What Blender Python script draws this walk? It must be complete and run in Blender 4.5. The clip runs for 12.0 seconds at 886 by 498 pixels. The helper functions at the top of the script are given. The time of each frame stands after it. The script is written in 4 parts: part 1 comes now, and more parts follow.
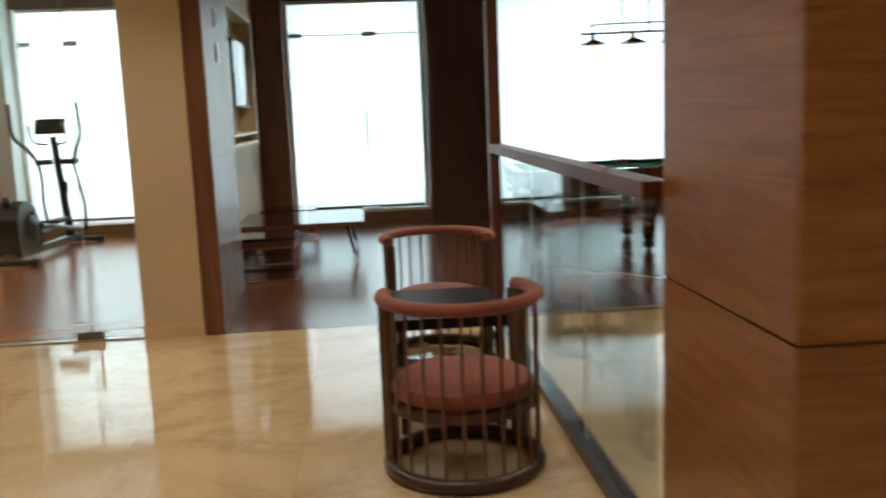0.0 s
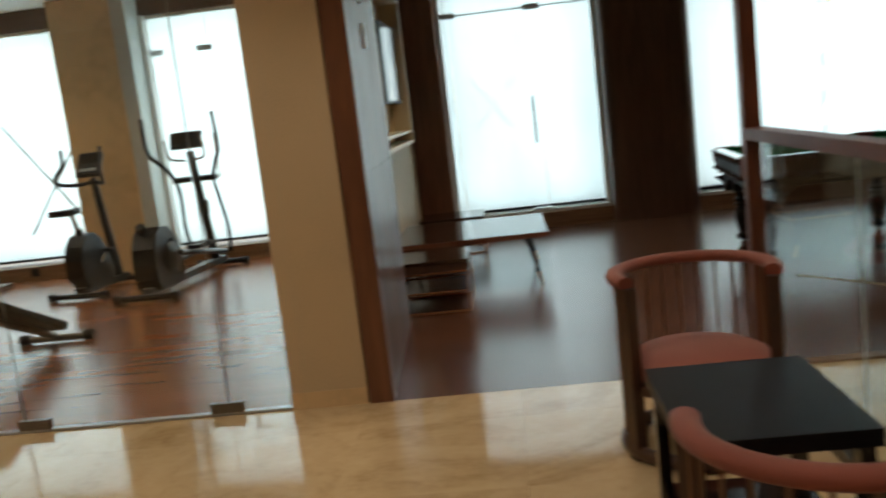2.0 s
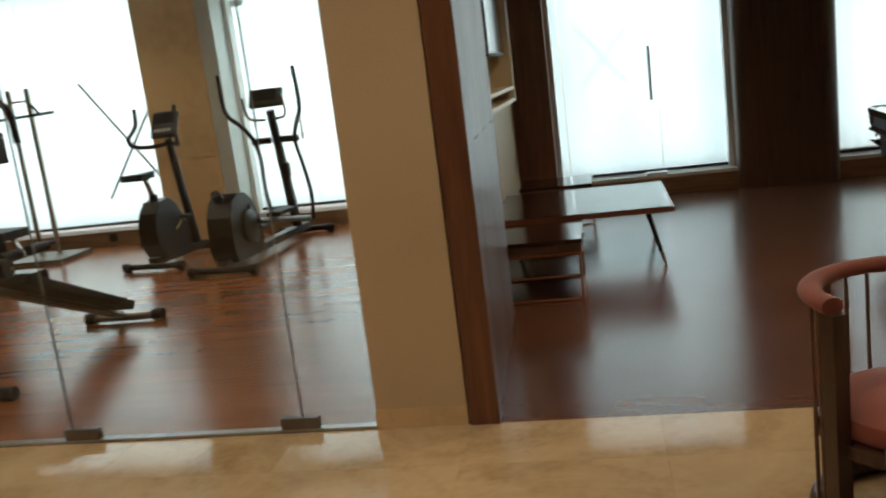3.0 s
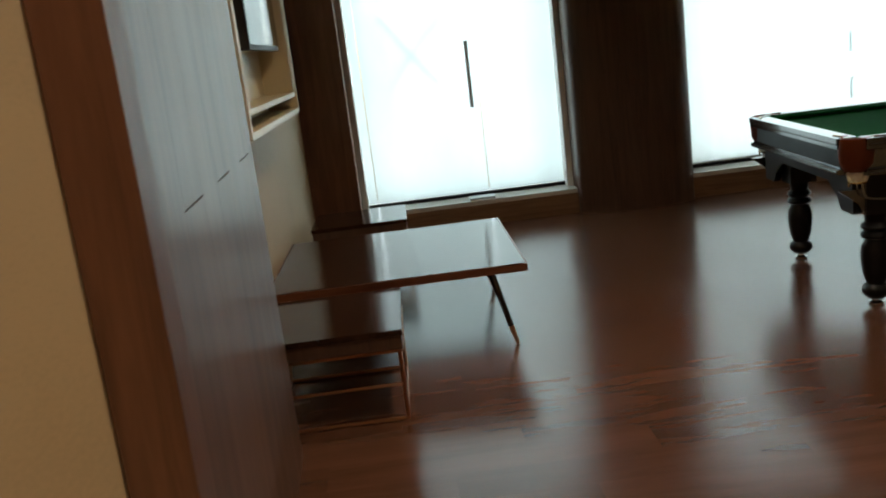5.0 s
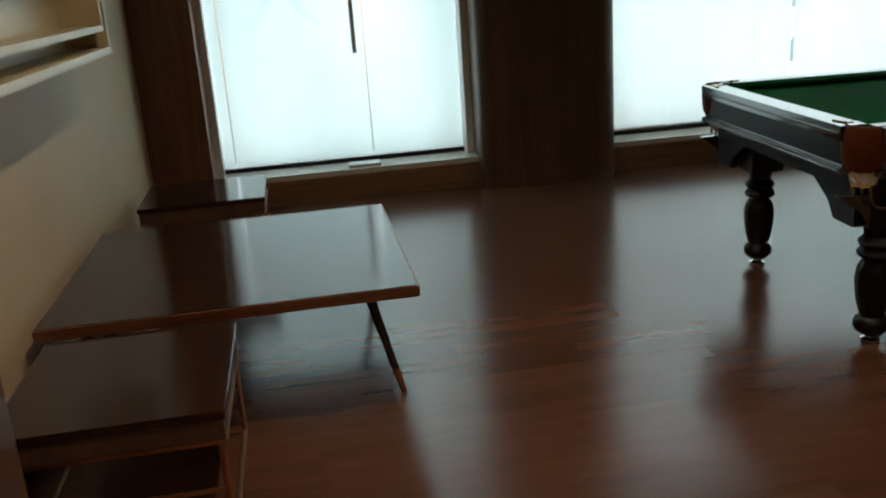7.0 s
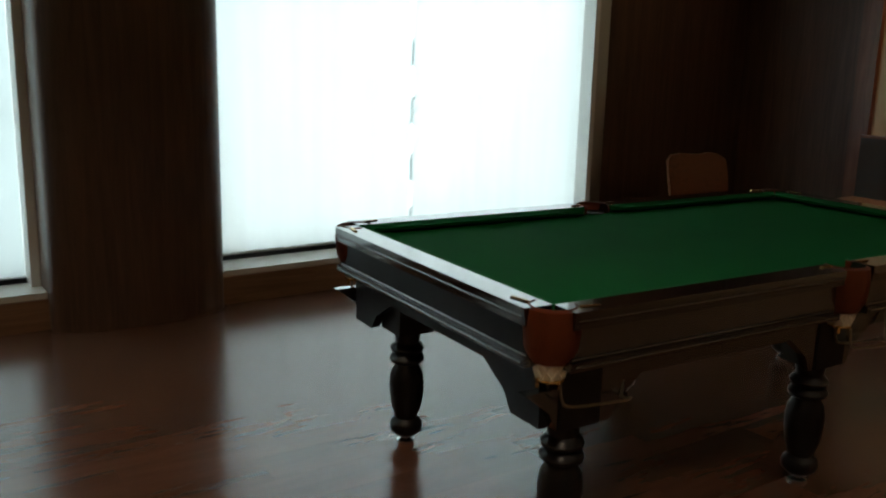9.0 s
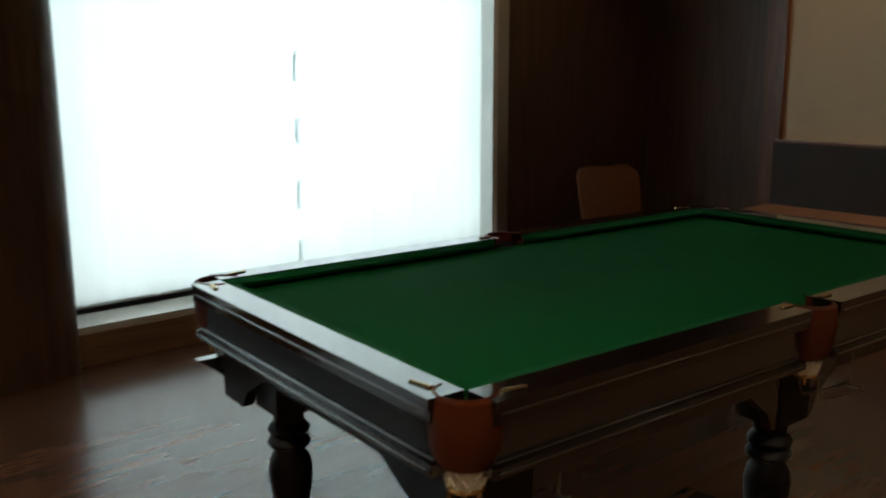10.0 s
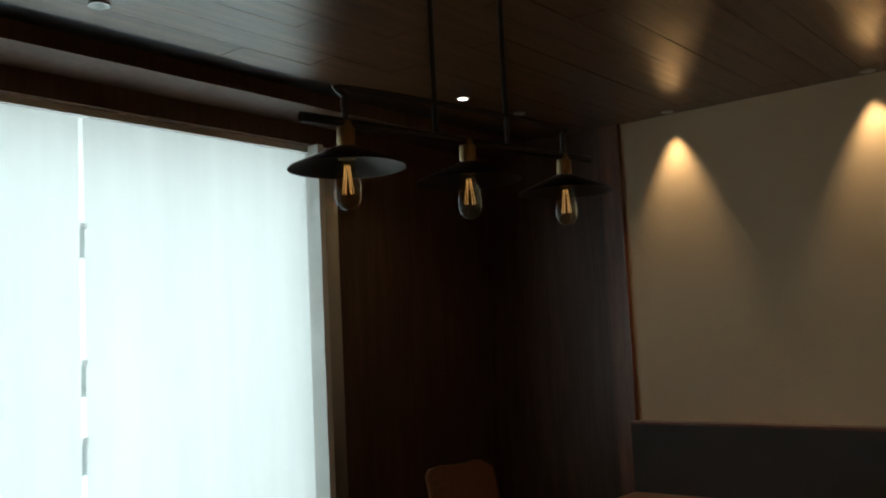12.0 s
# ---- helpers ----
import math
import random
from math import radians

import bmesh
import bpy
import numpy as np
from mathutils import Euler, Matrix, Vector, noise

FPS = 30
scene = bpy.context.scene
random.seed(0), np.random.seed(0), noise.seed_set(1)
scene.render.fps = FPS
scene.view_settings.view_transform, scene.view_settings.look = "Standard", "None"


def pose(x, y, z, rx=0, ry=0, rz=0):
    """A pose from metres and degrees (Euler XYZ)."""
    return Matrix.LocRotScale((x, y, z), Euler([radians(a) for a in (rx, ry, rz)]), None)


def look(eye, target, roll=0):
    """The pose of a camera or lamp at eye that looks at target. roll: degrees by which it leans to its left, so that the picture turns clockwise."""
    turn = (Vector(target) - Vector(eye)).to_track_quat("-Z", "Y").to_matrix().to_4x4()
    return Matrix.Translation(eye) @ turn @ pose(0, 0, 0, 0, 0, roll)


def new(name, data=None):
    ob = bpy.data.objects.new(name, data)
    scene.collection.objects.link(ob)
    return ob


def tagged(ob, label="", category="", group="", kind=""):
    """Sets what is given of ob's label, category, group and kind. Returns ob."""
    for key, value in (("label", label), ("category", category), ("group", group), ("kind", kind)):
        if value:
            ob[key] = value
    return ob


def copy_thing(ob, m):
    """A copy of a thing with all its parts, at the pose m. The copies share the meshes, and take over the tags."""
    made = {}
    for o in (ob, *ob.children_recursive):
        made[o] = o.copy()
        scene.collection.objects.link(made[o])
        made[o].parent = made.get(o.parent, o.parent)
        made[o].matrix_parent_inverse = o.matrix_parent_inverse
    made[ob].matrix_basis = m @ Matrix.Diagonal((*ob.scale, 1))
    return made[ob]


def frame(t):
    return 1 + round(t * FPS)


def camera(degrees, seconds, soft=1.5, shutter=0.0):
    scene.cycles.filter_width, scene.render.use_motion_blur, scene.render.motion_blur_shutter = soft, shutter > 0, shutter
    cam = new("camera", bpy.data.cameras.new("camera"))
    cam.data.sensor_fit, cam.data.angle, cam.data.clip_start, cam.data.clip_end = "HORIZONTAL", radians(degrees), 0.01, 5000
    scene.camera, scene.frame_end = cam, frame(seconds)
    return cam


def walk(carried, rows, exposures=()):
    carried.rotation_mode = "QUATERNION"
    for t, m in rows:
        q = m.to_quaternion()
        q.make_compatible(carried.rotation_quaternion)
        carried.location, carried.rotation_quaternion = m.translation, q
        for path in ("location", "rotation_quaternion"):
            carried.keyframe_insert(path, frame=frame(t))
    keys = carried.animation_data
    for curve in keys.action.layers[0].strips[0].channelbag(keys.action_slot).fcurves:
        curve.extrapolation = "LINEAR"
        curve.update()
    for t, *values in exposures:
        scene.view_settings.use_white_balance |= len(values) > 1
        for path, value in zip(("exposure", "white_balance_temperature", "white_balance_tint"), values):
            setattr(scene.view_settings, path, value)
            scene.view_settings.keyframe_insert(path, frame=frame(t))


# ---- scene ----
cam = camera(52.8, 12.0, 2.0, 0.4)
PATH = [
    (0, (1.153, -6.177, 1.481), (1.315, -4.208, 1.174), -2.3),
    (0.5, (1.067, -5.701, 1.542), (1.011, -3.724, 1.244), -0.5),
    (0.8, (1.071, -5.443, 1.545), (0.964, -3.467, 1.25), -1.0),
    (1, (1.014, -5.333, 1.531), (0.955, -3.354, 1.248), -1.3),
    (1.5, (0.953, -4.916, 1.55), (0.99, -2.936, 1.274), -3.1),
    (2, (0.857, -4.537, 1.507), (0.689, -2.568, 1.195), -6.7),
    (2.5, (0.763, -4.097, 1.529), (0.316, -2.176, 1.198), -8.3),
    (3, (0.656, -3.632, 1.526), (0.287, -1.705, 1.137), -7.1),
    (3.2, (0.656, -3.46, 1.51), (0.351, -1.525, 1.109), -6.6),
    (4.8, (0.558, -1.757, 1.509), (0.586, 0.195, 1.073), -6.5),
    (5, (0.583, -1.577, 1.489), (0.641, 0.374, 1.051), -7.0),
    (5.5, (0.572, -1.17, 1.492), (0.731, 0.77, 1.028), -5.4),
    (6, (0.611, -0.822, 1.505), (0.882, 1.1, 1.02), -4.5),
    (6.5, (0.715, -0.5, 1.503), (1.002, 1.421, 1.027), -4.8),
    (7, (0.751, -0.277, 1.445), (1.042, 1.613, 0.858), -4.0),
    (7.5, (0.771, -0.032, 1.454), (1.411, 1.757, 0.828), 0.4),
    (7.7, (0.782, 0.061, 1.469), (1.573, 1.801, 0.88), 2.0),
    (9.5, (1.265, 0.986, 1.53), (2.448, 2.546, 1.122), 0.6),
    (10, (1.497, 1.203, 1.515), (2.781, 2.684, 1.12), -0.2),
    (10.5, (1.776, 1.376, 1.493), (3.151, 2.798, 1.195), -1.9),
    (11, (1.97, 1.627, 1.603), (3.479, 2.938, 1.535), -1.4),
    (11.5, (2.016, 1.675, 1.679), (3.562, 2.932, 1.857), -2.6),
    (12, (2.053, 1.658, 1.688), (3.603, 2.908, 1.871), -2.8),
]
walk(cam, [(t, look(eye, target, roll)) for t, eye, target, roll in PATH],
     [(0, 1.15, 6150, 9), (0.5, 0.6, 5750, 8), (1.0, 0.5, 5700, 8), (1.5, 0.55, 6150, 9), (2.5, 0.6, 6350, 10), (3.2, 0.6, 6400, 10),
      (4.8, 0.65, 6450, 9), (5.0, 0.65, 6450, 9), (5.5, 0.65, 6400, 9), (6.5, 0.5, 6400, 7), (7.0, 0.4, 6400, 7), (7.5, 1.05, 6350, 8),
      (9.3, 0.4, 6450, 9), (9.7, 0.55, 6450, 9), (10.5, 0.35, 6450, 10), (11.0, -0.1, 6500, 10), (11.5, 0.1, 6500, 10), (12.0, 0.2, 6500, 10)])
# ---- world and large lights ----
world = bpy.data.worlds.new("world")
scene.world = world
world.use_nodes = True
wn = world.node_tree
sky = wn.nodes.new("ShaderNodeTexSky")
sky.sky_type = "NISHITA"
sky.sun_disc = False
sky.sun_elevation = radians(38)
sky.sun_rotation = radians(20)
wn.links.new(sky.outputs[0], wn.nodes["Background"].inputs[0])
wn.nodes["Background"].inputs[1].default_value = 0.1


def area_lamp(name, m, w, h, watts, colour):
    d = bpy.data.lights.new(name, "AREA")
    d.shape, d.size, d.size_y, d.energy, d.color = "RECTANGLE", w, h, watts, colour
    ob = new(name, d)
    ob.matrix_world = m
    return ob


def spot_lamp(name, eye, target, watts, angle, blend, colour, size=0.03):
    d = bpy.data.lights.new(name, "SPOT")
    d.energy, d.spot_size, d.spot_blend, d.color, d.shadow_soft_size = watts, radians(angle), blend, colour, size
    ob = new(name, d)
    ob.matrix_world = look(eye, target)
    return ob


DAY = (0.86, 0.98, 1.0)
DAYLIGHT = 9.5   # watts a square metre of window
WARM = (1.0, 0.72, 0.42)
# daylight in the window openings: x from, x to
for a, b in ((0.2, 2.01), (2.98, 6.15), (-3.3, -0.75), (-6.85, -4.25)):
    area_lamp("daylight", pose((a + b) / 2, 6.42, 1.6, -90, 0, 0), b - a, 2.7, DAYLIGHT * (b - a) * 2.7, DAY)


# ---- materials ----
def material(name):
    m = bpy.data.materials.new(name)
    m.use_nodes = True
    return m, m.node_tree, m.node_tree.nodes["Principled BSDF"]


def node(tree, kind, **values):
    n = tree.nodes.new("ShaderNode" + kind)
    for key, value in values.items():
        n.inputs[key].default_value = value
    return n


def ramp(tree, source, stops):
    r = tree.nodes.new("ShaderNodeValToRGB")
    e = r.color_ramp.elements
    while len(e) < len(stops):
        e.new(0.5)
    for el, (p, c) in zip(e, stops):
        el.position = p
        el.color = (*c, 1) if len(c) == 3 else c
    tree.links.new(source, r.inputs[0])
    return r


def coords(tree, stretch, random_shift=False):
    tc = tree.nodes.new("ShaderNodeNewGeometry")
    mp = tree.nodes.new("ShaderNodeMapping")
    mp.inputs["Scale"].default_value = stretch
    tree.links.new(tc.outputs["Position"], mp.inputs[0])
    if random_shift:
        oi = tree.nodes.new("ShaderNodeObjectInfo")
        ml = tree.nodes.new("ShaderNodeMath")
        ml.operation = "MULTIPLY"
        ml.inputs[1].default_value = 37.0
        tree.links.new(oi.outputs["Random"], ml.inputs[0])
        tree.links.new(ml.outputs[0], mp.inputs["Location"])
    return mp.outputs[0]


def bump(tree, bsdf, source, strength, distance=0.002):
    b = node(tree, "Bump", Strength=strength, Distance=distance)
    tree.links.new(source, b.inputs["Height"])
    tree.links.new(b.outputs[0], bsdf.inputs["Normal"])


def wood(name, dark, light, rough=0.35, stretch=(9, 0.7, 9), vary=0.0, coat=0.0, relief=0.15):
    m, t, p = material(name)
    v = coords(t, stretch, vary > 0)
    n1 = node(t, "TexNoise", Scale=2.2, Detail=6.0, Roughness=0.62, Distortion=0.6)
    n2 = node(t, "TexNoise", Scale=14.0, Detail=4.0, Roughness=0.7)
    for n in (n1, n2):
        t.links.new(v, n.inputs["Vector"])
    mix = t.nodes.new("ShaderNodeMath")
    mix.operation = "MULTIPLY_ADD"
    mix.inputs[1].default_value = 0.3
    t.links.new(n2.outputs[0], mix.inputs[0])
    t.links.new(n1.outputs[0], mix.inputs[2])
    r = ramp(t, mix.outputs[0], ((0.48, dark), (0.82, light)))
    out = r.outputs[0]
    if vary:
        oi = t.nodes.new("ShaderNodeObjectInfo")
        mr = node(t, "MapRange")
        mr.inputs["To Min"].default_value, mr.inputs["To Max"].default_value = 1 - vary, 1 + vary
        t.links.new(oi.outputs["Random"], mr.inputs["Value"])
        hs = node(t, "HueSaturation")
        t.links.new(mr.outputs[0], hs.inputs["Value"])
        t.links.new(out, hs.inputs["Color"])
        out = hs.outputs[0]
    t.links.new(out, p.inputs["Base Color"])
    n3 = node(t, "TexNoise", Scale=1.5, Detail=3.0)
    t.links.new(coords(t, (1, 1, 1)), n3.inputs["Vector"])
    rr = node(t, "MapRange")
    rr.inputs["To Min"].default_value, rr.inputs["To Max"].default_value = rough * 0.8, rough * 1.25
    t.links.new(n3.outputs[0], rr.inputs["Value"])
    t.links.new(rr.outputs[0], p.inputs["Roughness"])
    p.inputs["Coat Weight"].default_value = coat
    p.inputs["Coat Roughness"].default_value = rough * 0.5
    if relief:
        bump(t, p, n2.outputs[0], relief, 0.001)
    return m


def plain(name, colour, rough=0.5, metal=0.0, grain=60.0, amount=0.08, relief=0.08, coat=0.0, sheen=0.0):
    m, t, p = material(name)
    v = coords(t, (1, 1, 1))
    a = node(t, "TexNoise", Scale=grain, Detail=4.0, Roughness=0.6)
    b = node(t, "TexNoise", Scale=1.7, Detail=3.0)
    for n in (a, b):
        t.links.new(v, n.inputs["Vector"])
    s = t.nodes.new("ShaderNodeMath")
    s.operation = "ADD"
    t.links.new(a.outputs[0], s.inputs[0])
    t.links.new(b.outputs[0], s.inputs[1])
    lo = tuple(c * (1 - amount) for c in colour)
    hi = tuple(min(1, c * (1 + amount)) for c in colour)
    r = ramp(t, s.outputs[0], ((0.7, lo), (1.0, hi)))
    t.links.new(r.outputs[0], p.inputs["Base Color"])
    p.inputs["Roughness"].default_value = rough
    p.inputs["Metallic"].default_value = metal
    p.inputs["Coat Weight"].default_value = coat
    p.inputs["Sheen Weight"].default_value = sheen
    if relief:
        bump(t, p, a.outputs[0], relief, 0.001)
    return m


def marble(name):
    m, t, p = material(name)
    v = coords(t, (1, 1, 1), True)
    a = node(t, "TexNoise", Scale=1.3, Detail=8.0, Roughness=0.65, Distortion=1.2)
    b = node(t, "TexNoise", Scale=22.0, Detail=5.0, Roughness=0.7)
    for n in (a, b):
        t.links.new(v, n.inputs["Vector"])
    s = t.nodes.new("ShaderNodeMath")
    s.operation = "MULTIPLY_ADD"
    s.inputs[1].default_value = 0.35
    t.links.new(b.outputs[0], s.inputs[0])
    t.links.new(a.outputs[0], s.inputs[2])
    r = ramp(t, s.outputs[0], ((0.45, (0.40, 0.27, 0.135)), (0.66, (0.56, 0.41, 0.23)), (0.9, (0.63, 0.48, 0.29))))
    t.links.new(r.outputs[0], p.inputs["Base Color"])
    p.inputs["Roughness"].default_value = 0.07
    p.inputs["Specular IOR Level"].default_value = 0.75
    return m


def glass(name, tint=(0.96, 0.99, 0.98)):
    m, t, p = material(name)
    tr = t.nodes.new("ShaderNodeBsdfTransparent")
    tr.inputs[0].default_value = (*tint, 1)
    gl = t.nodes.new("ShaderNodeBsdfGlossy")
    gl.inputs["Roughness"].default_value = 0.01
    lw = node(t, "LayerWeight", Blend=0.5)
    pw = t.nodes.new("ShaderNodeMath")
    pw.operation = "POWER"
    pw.inputs[1].default_value = 4.0
    t.links.new(lw.outputs["Facing"], pw.inputs[0])
    fr = node(t, "MapRange")
    fr.inputs["To Min"].default_value, fr.inputs["To Max"].default_value = 0.04, 0.85
    t.links.new(pw.outputs[0], fr.inputs["Value"])
    mx = t.nodes.new("ShaderNodeMixShader")
    t.links.new(fr.outputs[0], mx.inputs[0])
    t.links.new(tr.outputs[0], mx.inputs[1])
    t.links.new(gl.outputs[0], mx.inputs[2])
    t.links.new(mx.outputs[0], t.nodes["Material Output"].inputs[0])
    return m


def translucent(name, colour, streak, stretch):
    m, t, p = material(name)
    v = coords(t, stretch)
    a = node(t, "TexNoise", Scale=1.0, Detail=5.0, Roughness=0.55)
    t.links.new(v, a.inputs["Vector"])
    r = ramp(t, a.outputs[0], ((0.3, tuple(c * (1 - streak) for c in colour)), (0.7, colour)))
    tl = t.nodes.new("ShaderNodeBsdfTranslucent")
    df = t.nodes.new("ShaderNodeBsdfDiffuse")
    mx = t.nodes.new("ShaderNodeMixShader")
    mx.inputs[0].default_value = 0.25
    t.links.new(r.outputs[0], tl.inputs[0])
    t.links.new(r.outputs[0], df.inputs[0])
    t.links.new(tl.outputs[0], mx.inputs[1])
    t.links.new(df.outputs[0], mx.inputs[2])
    t.links.new(mx.outputs[0], t.nodes["Material Output"].inputs[0])
    return m


def glowing(name, colour, strength):
    m, t, p = material(name)
    p.inputs["Emission Color"].default_value = (*colour, 1)
    p.inputs["Emission Strength"].default_value = strength
    return m


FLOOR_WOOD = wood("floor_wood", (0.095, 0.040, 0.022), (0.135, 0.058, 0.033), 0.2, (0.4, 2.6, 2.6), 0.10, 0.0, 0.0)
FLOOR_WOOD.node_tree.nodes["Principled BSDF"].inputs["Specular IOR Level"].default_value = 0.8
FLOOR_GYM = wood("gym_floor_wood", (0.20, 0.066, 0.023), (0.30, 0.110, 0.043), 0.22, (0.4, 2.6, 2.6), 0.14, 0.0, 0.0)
MARBLE = marble("cream_marble")
STRIP_STONE = plain("dark_stone_strip", (0.05, 0.035, 0.025), 0.15)
WOOD_DARK = wood("dark_veneer", (0.065, 0.033, 0.020), (0.125, 0.064, 0.038), 0.42, (9, 9, 0.6))
WOOD_RED = wood("red_brown_veneer", (0.115, 0.042, 0.020), (0.20, 0.080, 0.040), 0.35, (9, 9, 0.6))
WOOD_PANEL = wood("grey_brown_veneer", (0.105, 0.047, 0.025), (0.18, 0.09, 0.052), 0.42, (5, 5, 0.35), 0.05, 0.22, 0.0)
WOOD_PANEL.node_tree.nodes["Principled BSDF"].inputs["Specular IOR Level"].default_value = 0.5
WOOD_ORANGE = wood("orange_veneer", (0.20, 0.075, 0.020), (0.34, 0.145, 0.042), 0.3, (1, 1, 12), 0.06, 0.3)
WOOD_BLACK = wood("black_stained_wood", (0.006, 0.004, 0.004), (0.016, 0.010, 0.009), 0.12, (4, 4, 4), 0, 1.0, 0.0)
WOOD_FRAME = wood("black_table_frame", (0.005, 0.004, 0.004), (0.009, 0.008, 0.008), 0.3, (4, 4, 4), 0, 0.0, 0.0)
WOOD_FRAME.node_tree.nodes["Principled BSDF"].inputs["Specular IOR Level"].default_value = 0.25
WOOD_TOP = wood("glossy_brown_tabletop", (0.022, 0.010, 0.006), (0.055, 0.024, 0.014), 0.12, (9, 0.7, 9), 0, 0.0, 0.0)
WOOD_EDGE = wood("reddish_wood_edge", (0.12, 0.038, 0.018), (0.22, 0.080, 0.036), 0.3, (1, 9, 9))
WOOD_CEIL = wood("ceiling_wood", (0.06, 0.026, 0.012), (0.15, 0.068, 0.032), 0.30, (0.6, 9, 9), 0, 0.5)
RAIL_WOOD = wood("rail_wood", (0.085, 0.024, 0.011), (0.15, 0.046, 0.02), 0.42, (9, 0.6, 0.6), 0, 0.0)
BEIGE = plain("beige_wall_paint", (0.60, 0.455, 0.285), 0.6, 0, 90, 0.05, 0.12)
BEIGE_STONE = plain("beige_cladding", (0.66, 0.47, 0.26), 0.4, 0, 9, 0.1, 0.05)
CREAM = plain("cream_lacquer", (0.62, 0.52, 0.33), 0.35, 0, 50, 0.04, 0.03)
WHITE = plain("white_paint", (0.78, 0.78, 0.76), 0.6, 0, 80, 0.03, 0.05)
GREY_WHITE = plain("pale_grey_paint", (0.55, 0.58, 0.56), 0.5, 0, 80, 0.04, 0.05)
SILL_STONE = plain("sill_stone", (0.62, 0.60, 0.55), 0.2, 0, 20, 0.06, 0.0)
SILL_FRONT = wood("sill_front_wood", (0.17, 0.090, 0.045), (0.28, 0.16, 0.085), 0.4, (0.6, 9, 9))
FROST = translucent("frosted_film", (0.72, 0.77, 0.765), 0.14, (1.6, 1, 0.6))
FROST_PALE = translucent("pale_frosted_film", (0.82, 0.85, 0.84), 0.08, (1.2, 1, 0.5))
BLIND = translucent("blind_fabric", (0.93, 0.95, 0.95), 0.07, (5, 1, 0.25))
CLEAR = glass("clear_glass")
GREEN_GLASS = glass("greenish_rail_glass", (0.925, 0.972, 0.968))
JOINT = plain("grey_glass_joint", (0.16, 0.17, 0.16), 0.4)
PALE_JOINT = plain("pale_glass_joint", (0.66, 0.70, 0.66), 0.3)
WIRE = plain("dark_bronze_wire", (0.20, 0.17, 0.13), 0.28, 0.9, 120, 0.1, 0.03)
ALU = plain("brushed_aluminium", (0.50, 0.51, 0.51), 0.35, 0.9, 120, 0.08, 0.05)
STEEL = plain("steel", (0.62, 0.62, 0.60), 0.2, 1.0, 150, 0.06, 0.03)
BRASS = plain("brass", (0.62, 0.42, 0.16), 0.25, 1.0, 80, 0.1, 0.03)
COPPER = plain("copper_tip", (0.50, 0.24, 0.12), 0.3, 1.0, 80, 0.1, 0.03)
BLACK = plain("black_plastic", (0.006, 0.006, 0.0065), 0.55, 0, 120, 0.2, 0.1)
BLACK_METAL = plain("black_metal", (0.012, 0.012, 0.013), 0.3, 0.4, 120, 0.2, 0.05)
GREY_PLASTIC = plain("grey_plastic", (0.05, 0.054, 0.058), 0.4, 0, 80, 0.1, 0.05)
TUBE_GREY = plain("grey_steel_tube", (0.16, 0.14, 0.12), 0.35, 0.6, 80, 0.1, 0.05)
GLOSS_BLACK = plain("smooth_black_plastic", (0.006, 0.0065, 0.007), 0.3, 0, 80, 0.1, 0.02)
GLOSS_BLACK.node_tree.nodes["Principled BSDF"].inputs["Specular IOR Level"].default_value = 0.3
SOCKET_BRASS = plain("aged_brass", (0.22, 0.15, 0.07), 0.35, 1.0, 80, 0.15, 0.05)
# Long sides: a paler, glossier copy of the black, for the lobby's reflection.
SIDE_REFLECT = wood("reflection_lit_black_side", (0.012, 0.010, 0.009), (0.022, 0.018, 0.016), 0.2, (4, 4, 4), 0, 1.0, 0.0)
SIDE_REFLECT.node_tree.nodes["Principled BSDF"].inputs["Specular IOR Level"].default_value = 1.0
TABLE_BLACK = plain("matt_black_tabletop", (0.010, 0.009, 0.009), 0.4, 0, 90, 0.15, 0.03)
TABLE_BLACK.node_tree.nodes["Principled BSDF"].inputs["Specular IOR Level"].default_value = 0.1
HIGHLIGHT_BEAD = plain("highlight_bead", (0.02, 0.018, 0.017), 0.16, 0, 120, 0.1, 0.0, 1.0)
RUBBER = plain("rubber", (0.008, 0.008, 0.008), 0.8, 0, 120, 0.2, 0.2)
SCREEN = plain("dark_screen", (0.008, 0.009, 0.010), 0.06, 0, 10, 0.05, 0.0)
CLOTH = plain("green_baize", (0.003, 0.092, 0.021), 0.9, 0, 400, 0.12, 0.25)
CLOTH.node_tree.nodes["Principled BSDF"].inputs["Specular IOR Level"].default_value = 0.08
LEATHER = plain("brown_red_leather", (0.16, 0.035, 0.012), 0.38, 0, 60, 0.2, 0.25)
NET = plain("white_net", (0.72, 0.66, 0.52), 0.8, 0, 200, 0.1, 0.2)
UPHOL = plain("rust_upholstery", (0.215, 0.050, 0.028), 0.75, 0, 300, 0.14, 0.3, 0, 0.2)
CHAIR_WOOD = wood("chair_wood", (0.032, 0.014, 0.009), (0.075, 0.032, 0.018), 0.35, (6, 6, 0.8), 0, 0.2)
ROD_WOOD = wood("rod_wood", (0.10, 0.045, 0.022), (0.18, 0.085, 0.045), 0.35, (6, 6, 0.8), 0, 0.2)
OLIVE = plain("olive_fabric", (0.10, 0.072, 0.030), 0.85, 0, 300, 0.15, 0.3)
PANEL_FABRIC = plain("grey_brown_fabric", (0.060, 0.048, 0.042), 0.85, 0, 300, 0.12, 0.3)
SEAT_FABRIC = plain("brown_seat_fabric", (0.16, 0.075, 0.038), 0.7, 0, 300, 0.12, 0.3)
WRAP = plain("wrapped_brown_chair", (0.17, 0.062, 0.027), 0.35, 0, 30, 0.2, 0.5, 0.1)
RED_MARK = plain("red_trim", (0.45, 0.03, 0.03), 0.5)
BLIND_TAPE = translucent("blind_tape", (0.82, 0.86, 0.86), 0.1, (3, 1, 3))
